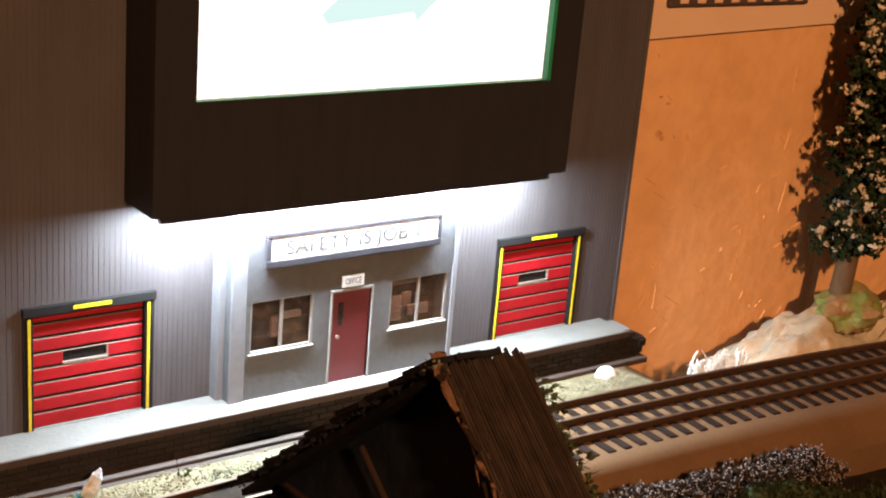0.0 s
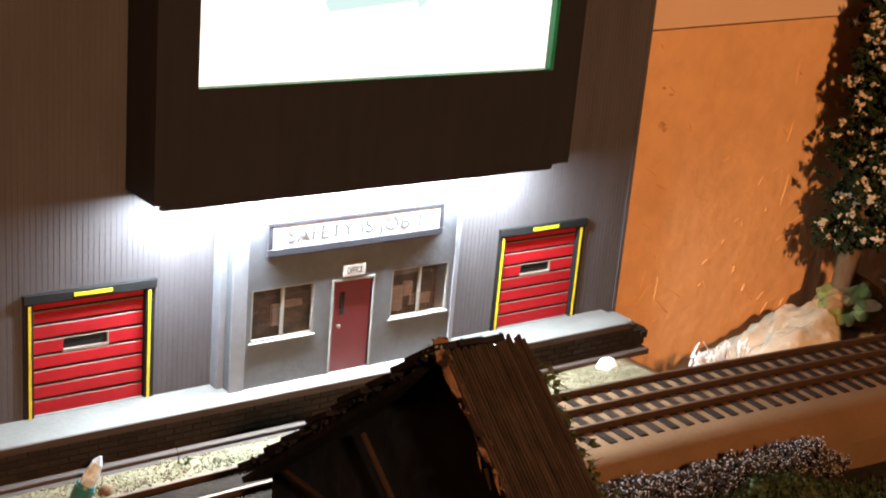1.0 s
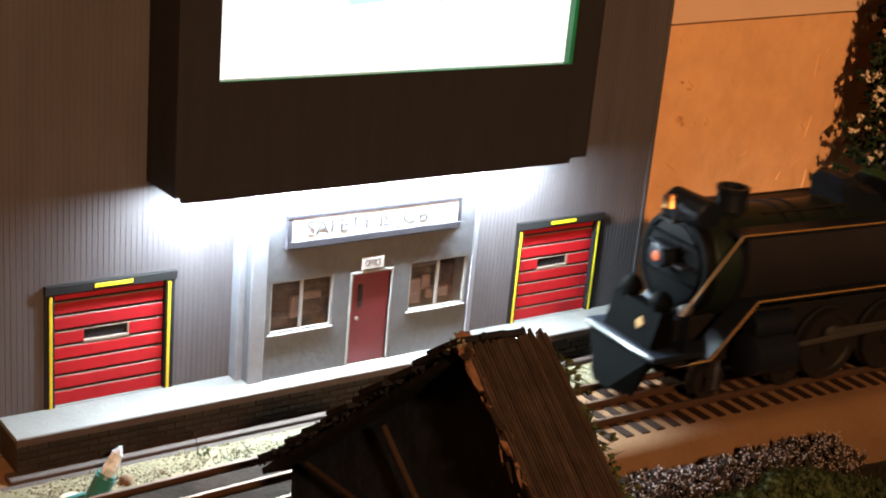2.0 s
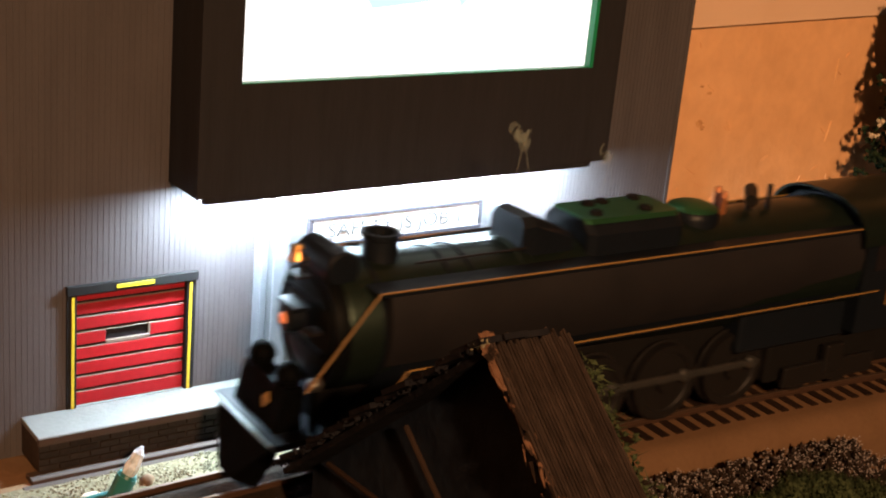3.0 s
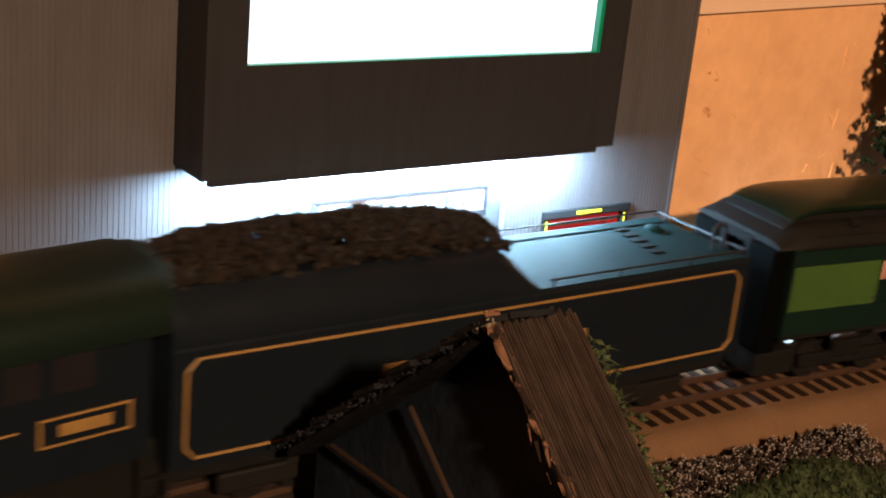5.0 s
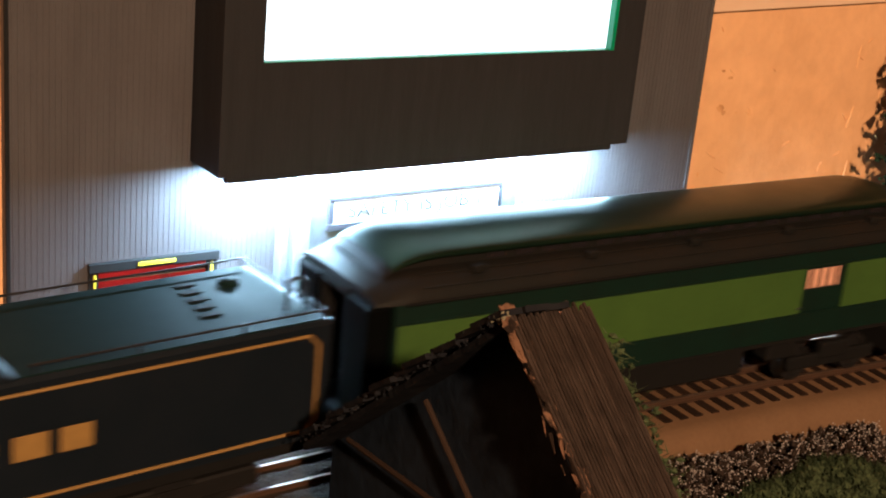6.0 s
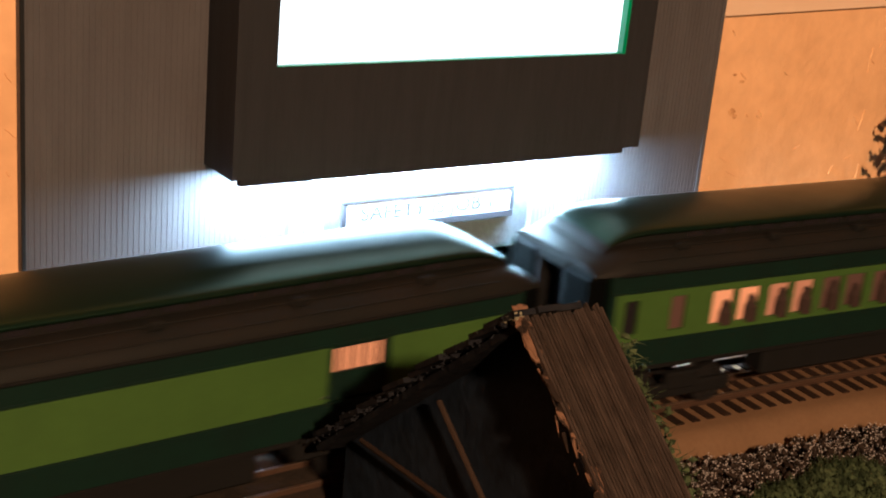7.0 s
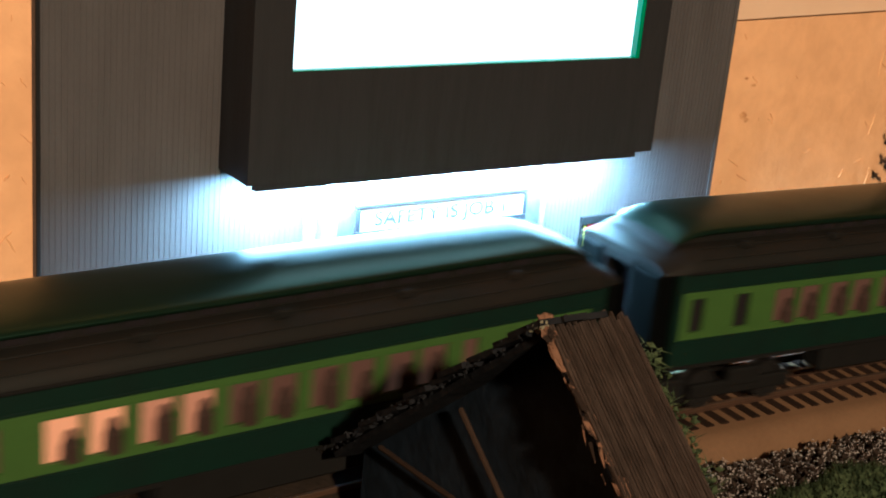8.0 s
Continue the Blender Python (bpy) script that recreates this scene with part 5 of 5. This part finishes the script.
    # ends: diaphragm and buffer beam
    for s in (1, -1):
        part("diaphragm", Mesh().box(s * h, s * (h + 9), -11, -8.6, 24, 68, 0.4).box(s * h, s * (h + 9), 8.6, 11, 24, 68, 0.4).box(s * h, s * (h + 9), -11, 11, 66, 70, 0.4), UNDER, car, "black bellows between the cars")
        part("vestibule", Mesh().box(s * (h + 0.1), s * (h + 10), -29, -11.2, 20, 68.6, 1.2).box(s * (h + 0.1), s * (h + 10), 11.2, 29, 20, 68.6, 1.2), PILOT_BLACK, car, "black vestibule corner")
        part("step", Mesh().box(s * (h - 14), s * (h + 9), -27, 27, 8, 19.8, 0.8), UNDER, car)
        part("end_door", Mesh().box(s * (h + 0.02), s * (h + 0.6), -7, 7, 29, 62, 0.1), DARK_WIN, car)
        part("coupler", Mesh().box(s * h, s * (h + 18), -2, 2, 13, 17, 0.6), STEEL_DARK, car)
    # underframe, tanks and trucks
    part("underframe", Mesh().box(-h + 6, h - 6, -10, 10, 18, 26.9, 0.8).box(-50, 30, -25, -14, 12, 26, 1.5).box(-38, 46, 12, 25, 11.5, 26, 1.5).box(-70, -52, 15, 25, 15, 26, 1.5), UNDER, car)
    for x in (-h + 50, h - 50):
        for s in (1, -1):
            part("truck_frame", Mesh().box(x - 28, x + 28, s * 19.5, s * 23, 7, 13.5, 0.8).box(x - 9, x + 9, s * 19.6, s * 24, 11, 19, 0.8), UNDER, car)
            for dx in (-19, 19):
                wheel(car, x + dx, s, 9, 8)
    return car, h, W


def lime(car, W, x0, x1, s):
    return part("lime_panel", Mesh().box(x0, x1, s * (W - 1.6), s * W, 40.0, 61.0), CAR_LIME, car, "lime green painted panel")


def lit_window(car, W, x0, x1, z0, z1, s, mat, seats=0, seed=0):
    """An opening's glowing blind behind a recessed frame, with plain seat backs before it."""
    w = part("window", Mesh().box(x0, x1, s * (W - 1.8), s * (W - 1.4), z0, z1), mat, car, "warmly lit window" if mat is not DARK_WIN else "dark window")
    part("window_frame", Mesh().box(x0, x0 + 0.5, s * (W - 1.3), s * (W + 0.25), z0, z1).box(x1 - 0.5, x1, s * (W - 1.3), s * (W + 0.25), z0, z1).box(x0 + 0.5, x1 - 0.5, s * (W - 1.3), s * (W + 0.25), z1 - 0.5, z1).box(x0 + 0.5, x1 - 0.5, s * (W - 1.3), s * (W + 0.25), z0, z0 + 0.5), CAR_LIME if z0 < 50 else CAR_GREEN, w)
    r6 = random.Random(seed)
    for k in range(seats):
        cx = x0 + (x1 - x0) * (0.3 + 0.4 * k) + r6.uniform(-1, 1)
        zz = z0 + (z1 - z0) * r6.uniform(0.35, 0.62)
        part("seat_back", Mesh().lathe([(3.5, z0), (3.3, zz - 1), (2.2, zz + 1.2), (1.8, zz + 3.4), (0.6, zz + 4.4)], (cx, s * (W - 1.2), 0), "z", 8), SEAT, w)


def baggage_car():
    car, h, W = car_shell("baggage_car", "dark green baggage car with lime panels and two barred doors", 293, True)
    # offsets from the leading end
    doors = ((53, 80), (207, 233))
    for s in (1, -1):
        x = h - 1.5
        for d0, d1 in doors:
            lime(car, W, h - d0, x, s)
            a, b = h - d1, h - d0
            door = part("baggage_door", Mesh().box(a, b, s * (W - 2.4), s * (W - 0.9), 40, 50.5).box(a, b, s * (W - 2.4), s * (W - 0.9), 59.8, 61).box(a, a + 2.6, s * (W - 2.4), s * (W - 0.9), 50.5, 59.8).box(b - 2.6, b, s * (W - 2.4), s * (W - 0.9), 50.5, 59.8), CAR_GREEN, car, "sliding door with a barred lit window")
            part("pane", Mesh().box(a + 2.6, b - 2.6, s * (W - 2.3), s * (W - 2.0), 50.5, 59.8), WIN_GLOW, door, "warmly lit door pane")
            for k in range(4):
                xx = a + 5.6 + k * (b - a - 11.2) / 3
                part("bar", Mesh().tube((xx, s * (W - 1.4), 50.4), (xx, s * (W - 1.4), 59.9), 0.75, 6), UNDER, door)
            part("latch", Mesh().box(b + 0.6, b + 2.0, s * W, s * (W + 0.8), 42, 43, 0.2), STEEL, door)
            x = h - d1
        lime(car, W, -h + 8, x, s)
    return car


def coach(lit):
    car, h, W = car_shell("coach", "dark green coach with a lime window band and warmly lit windows" if lit else "dark green coach with a lime window band and dim windows", 279, False)
    rows = [(7.5, 15.5, DARK_WIN, 0), (31, 40, WIN_DIM if lit else DARK_WIN, 0)]
    for k in range(5):
        a = 53 + k * 31
        m = (WIN_GLOW, WIN_WARM, WIN_DIM, WIN_DIM, WIN_DIM)[k] if lit else WIN_DIM
        rows += [(a, a + 12.5, m, 1), (a + 14.3, a + 26.8, m, 1)]
    rows += [(210, 218, WIN_DIM, 0), (231, 239.5, DARK_WIN, 0)]
    for s in (1, -1):
        x = h - 3
        for i, (a, b, m, seats) in enumerate(rows):
            lime(car, W, h - a, x, s)
            z0, z1 = 42.5, 58.5
            part("lime_strip", Mesh().box(h - b, h - a, s * (W - 1.6), s * W, 40, z0).box(h - b, h - a, s * (W - 1.6), s * W, z1, 61), CAR_LIME, car)
            lit_window(car, W, h - b, h - a, z0, z1, s, m, seats, i * 3 + (s > 0))
            x = h - b
        lime(car, W, -h + 8, x, s)
        part("corner_post", Mesh().box(h - 3, h, s * (W - 1.6), s * W, 40, 61), CAR_GREEN, car)
        part("corner_post", Mesh().box(-h, -h + 8, s * (W - 1.6), s * W, 40, 61), CAR_GREEN, car)
    return car


loco = locomotive()
rods(loco)
tend = tender()
bag = baggage_car()
for x0, x1 in ((145, 146.5), (-146.5, -138.5)):
    for y0, y1 in ((28.9, 30.5), (-30.5, -28.9)):
        part("corner_post", Mesh().box(x0, x1, y0, y1, 40, 61), CAR_GREEN, bag)
coach_a = coach(True)
coach_b = coach(False)

# ---------------------------------------------------------------- bricks of the platform front
brick_mesh = Mesh().box(-3.9, 3.9, -0.6, 0.5, -1.28, 1.28, 0.18)
half_mesh = Mesh().box(-1.9, 1.9, -0.6, 0.5, -1.28, 1.28, 0.18)
b_full, b_half = brick_mesh.made("brick", BRICK), half_mesh.made("brick", BRICK)
made_once = set()
core_ob = [o for o in plat.children if o.name.startswith("core")][0]
for row in range(4):
    z = -5.0 - row * 2.92
    x = PX0 + (0.4 if row % 2 else -3.7)
    while x < PX1 + 2:
        short = x < PX0 - 0.5
        src = b_half if short else b_full
        cx = PX0 + 2.3 if short else x + 3.9
        o = src if src not in made_once else src.copy()
        if src in made_once:
            scene.collection.objects.link(o)
        made_once.add(src)
        o.parent = core_ob
        o.matrix_local = pose(cx * MM, (PY + 0.6 + rng.uniform(-0.12, 0.12)) * MM, z * MM, 0, 0, rng.uniform(-0.6, 0.6))
        x += 8.3

# ---------------------------------------------------------------- the train's run
# seconds and the headlight's place along the track, in millimetres
RUN = [(0.0, 651.0), (0.75, 498.0), (1.5, 345.0), (2.1, 222.0), (2.7, 105.0), (3.3, -11.5), (3.5, -54.0), (4.0, -159.5), (4.65, -290.0), (5.3, -418.0), (5.5, -459.0), (5.8, -526.0), (6.3, -640.0), (6.5, -687.0), (7.0, -815.0), (7.4, -924.0), (7.7, -1015.0), (8.0, -1108.0)]


def head(t):
    """The headlight's place, smoothly between the rows."""
    ts, ss = np.array([r[0] for r in RUN]), np.array([r[1] for r in RUN])
    slope = np.gradient(ss, ts)
    k = min(max(int(np.searchsorted(ts, t)) - 1, 0), len(ts) - 2)
    d = ts[k + 1] - ts[k]
    u = (t - ts[k]) / d
    return float((2 * u**3 - 3 * u**2 + 1) * ss[k] + (u**3 - 2 * u**2 + u) * d * slope[k] + (-2 * u**3 + 3 * u**2) * ss[k + 1] + (u**3 - u**2) * d * slope[k + 1])


def on_rails(s_front, s_rear, lead):
    """The pose of a vehicle whose two trucks stand at s_front and s_rear; lead: the front truck's place on it."""
    a, b = Vector((*on_track(s_front)[:2], 0)), Vector((*on_track(s_rear)[:2], 0))
    d = (a - b).normalized()
    o = a - d * lead
    return Matrix.Translation(o * MM) @ Matrix.Rotation(math.atan2(d.y, d.x), 4, "Z")


def smoke_wisp(seed, size):
    """A few thin curling strands."""
    r7 = random.Random(seed)
    ob = thing("smoke_wisp", "thin pale curling wisp of chimney smoke", "smoke")
    for k in range(9):
        m = Mesh()
        rings = []
        c = Vector((r7.uniform(-0.5, 0.5) * size, 0.4 * k, r7.uniform(-0.15, 0.3) * size))
        a, sweep, r0 = r7.uniform(0, 6.3), r7.uniform(2.5, 4.6), size * r7.uniform(0.18, 0.42)
        if k < 2:  # a long straight tail below the curls
            lean = (-0.9, 0.25)[k]
            path = [Vector((lean * size * (1 - t) + 0.1 * size * math.sin(5 * t), 0, -1.7 * size * (1 - t))) for t in [q / 15 for q in range(16)]]
        else:
            path = [c + Vector((math.cos(a + sweep * t), 0.1 * math.sin(3 * t), 0.7 * math.sin(a + sweep * t))) * r0 * (1.15 - 0.75 * t) for t in [q / 15 for q in range(16)]]
        for q, p in enumerate(path):
            d = (path[min(q + 1, 15)] - path[max(q - 1, 0)]).normalized()
            q1 = d.cross(Vector((0, 1, 0))).normalized()
            wide = (0.35 if k < 2 else 0.11 * size * r7.uniform(0.8, 1.2)) * (0.25 + math.sin(math.pi * min(max(q / 15, 0.05), 0.95)))
            rings.append([tuple(p + q1 * math.cos(1.047 * j) * wide + Vector((0, 1, 0)) * math.sin(1.047 * j) * 0.3) for j in range(6)])
        m.loft(rings)
        part("strand", m, SMOKE, ob, "", True)
    return ob


WISPS = [(smoke_wisp(2, 13), 2.65, [(3.3, 156, 133), (3.5, 163, 141), (4.0, 190, 150), (4.6, 220, 190), (5.3, 235, 240)]),
         (smoke_wisp(6, 9), 2.75, [(3.3, 138, 113), (3.5, 142, 122), (4.0, 157, 142), (4.6, 190, 190), (5.3, 215, 240)]),
         (smoke_wisp(9, 9), 2.45, [(3.3, 205, 120), (3.5, 200, 128), (4.0, 207, 140), (4.6, 225, 190), (5.3, 245, 240)])]


def motions():
    # smoke: in the boiler until it leaves the chimney, then up and away
    for ob, start, later in WISPS:
        rows = [(0.1 * k, head(0.1 * k) + 42) for k in range(int(start * 10) + 1)]
        keyed = []
        for t, s in rows:
            x, y, _ = on_track(s)
            keyed.append((t, pose(x * MM, y * MM, 60 * MM)))
        x, y, _ = on_track(head(start) + 39)
        keyed.append((start + 0.06, pose(x * MM, y * MM, 84 * MM)))
        keyed += [(t, pose(px * MM, -82 * MM, pz * MM, 0, 0, 12 * t)) for t, px, pz in later]
        keyed.append((8.0, pose(0.30, -0.082, 0.42)))
        walk(ob, keyed)
    steps = [k * 0.1 for k in range(81)]
    # each vehicle: front truck and rear truck, as places on it, and its origin behind the headlight
    for ob, front, rear, origin in ((loco, -60, -250, 0), (tend, 76, -76, 479.5), (bag, 96, -96, 787.5), (coach_a, 90, -90, 1120.5), (coach_b, 90, -90, 1441.0)):
        walk(ob, [(t, on_rails(head(t) + origin - front, head(t) + origin - rear, front)) for t in steps])
    fine = [k / 30 for k in range(241)]
    for w, r, place in SPINNERS:
        walk(w, [(t, Matrix.Translation(place) @ Matrix.Rotation(-head(t) / r, 4, "Y")) for t in fine])
    for rod, s, kind in RODS:
        rows = []
        for t in fine:
            a = -head(t) / 17.5 + (0 if s > 0 else math.pi / 2)
            dx, dz = 8.5 * math.cos(a), -8.5 * math.sin(a)
            if kind == "side":
                rows.append((t, Matrix.Translation(Vector((dx, 0, 17.5 + dz)) * MM)))
            else:
                tilt = math.atan2(22 - 17.5 - dz, 76)
                rows.append((t, Matrix.Translation(Vector((dx, 0, 17.5 + dz)) * MM) @ Matrix.Translation(Vector((-138, 0, 0)) * MM) @ Matrix.Rotation(-tilt, 4, "Y") @ Matrix.Translation(Vector((138, 0, 0)) * MM)))
        walk(rod, rows)


motions()
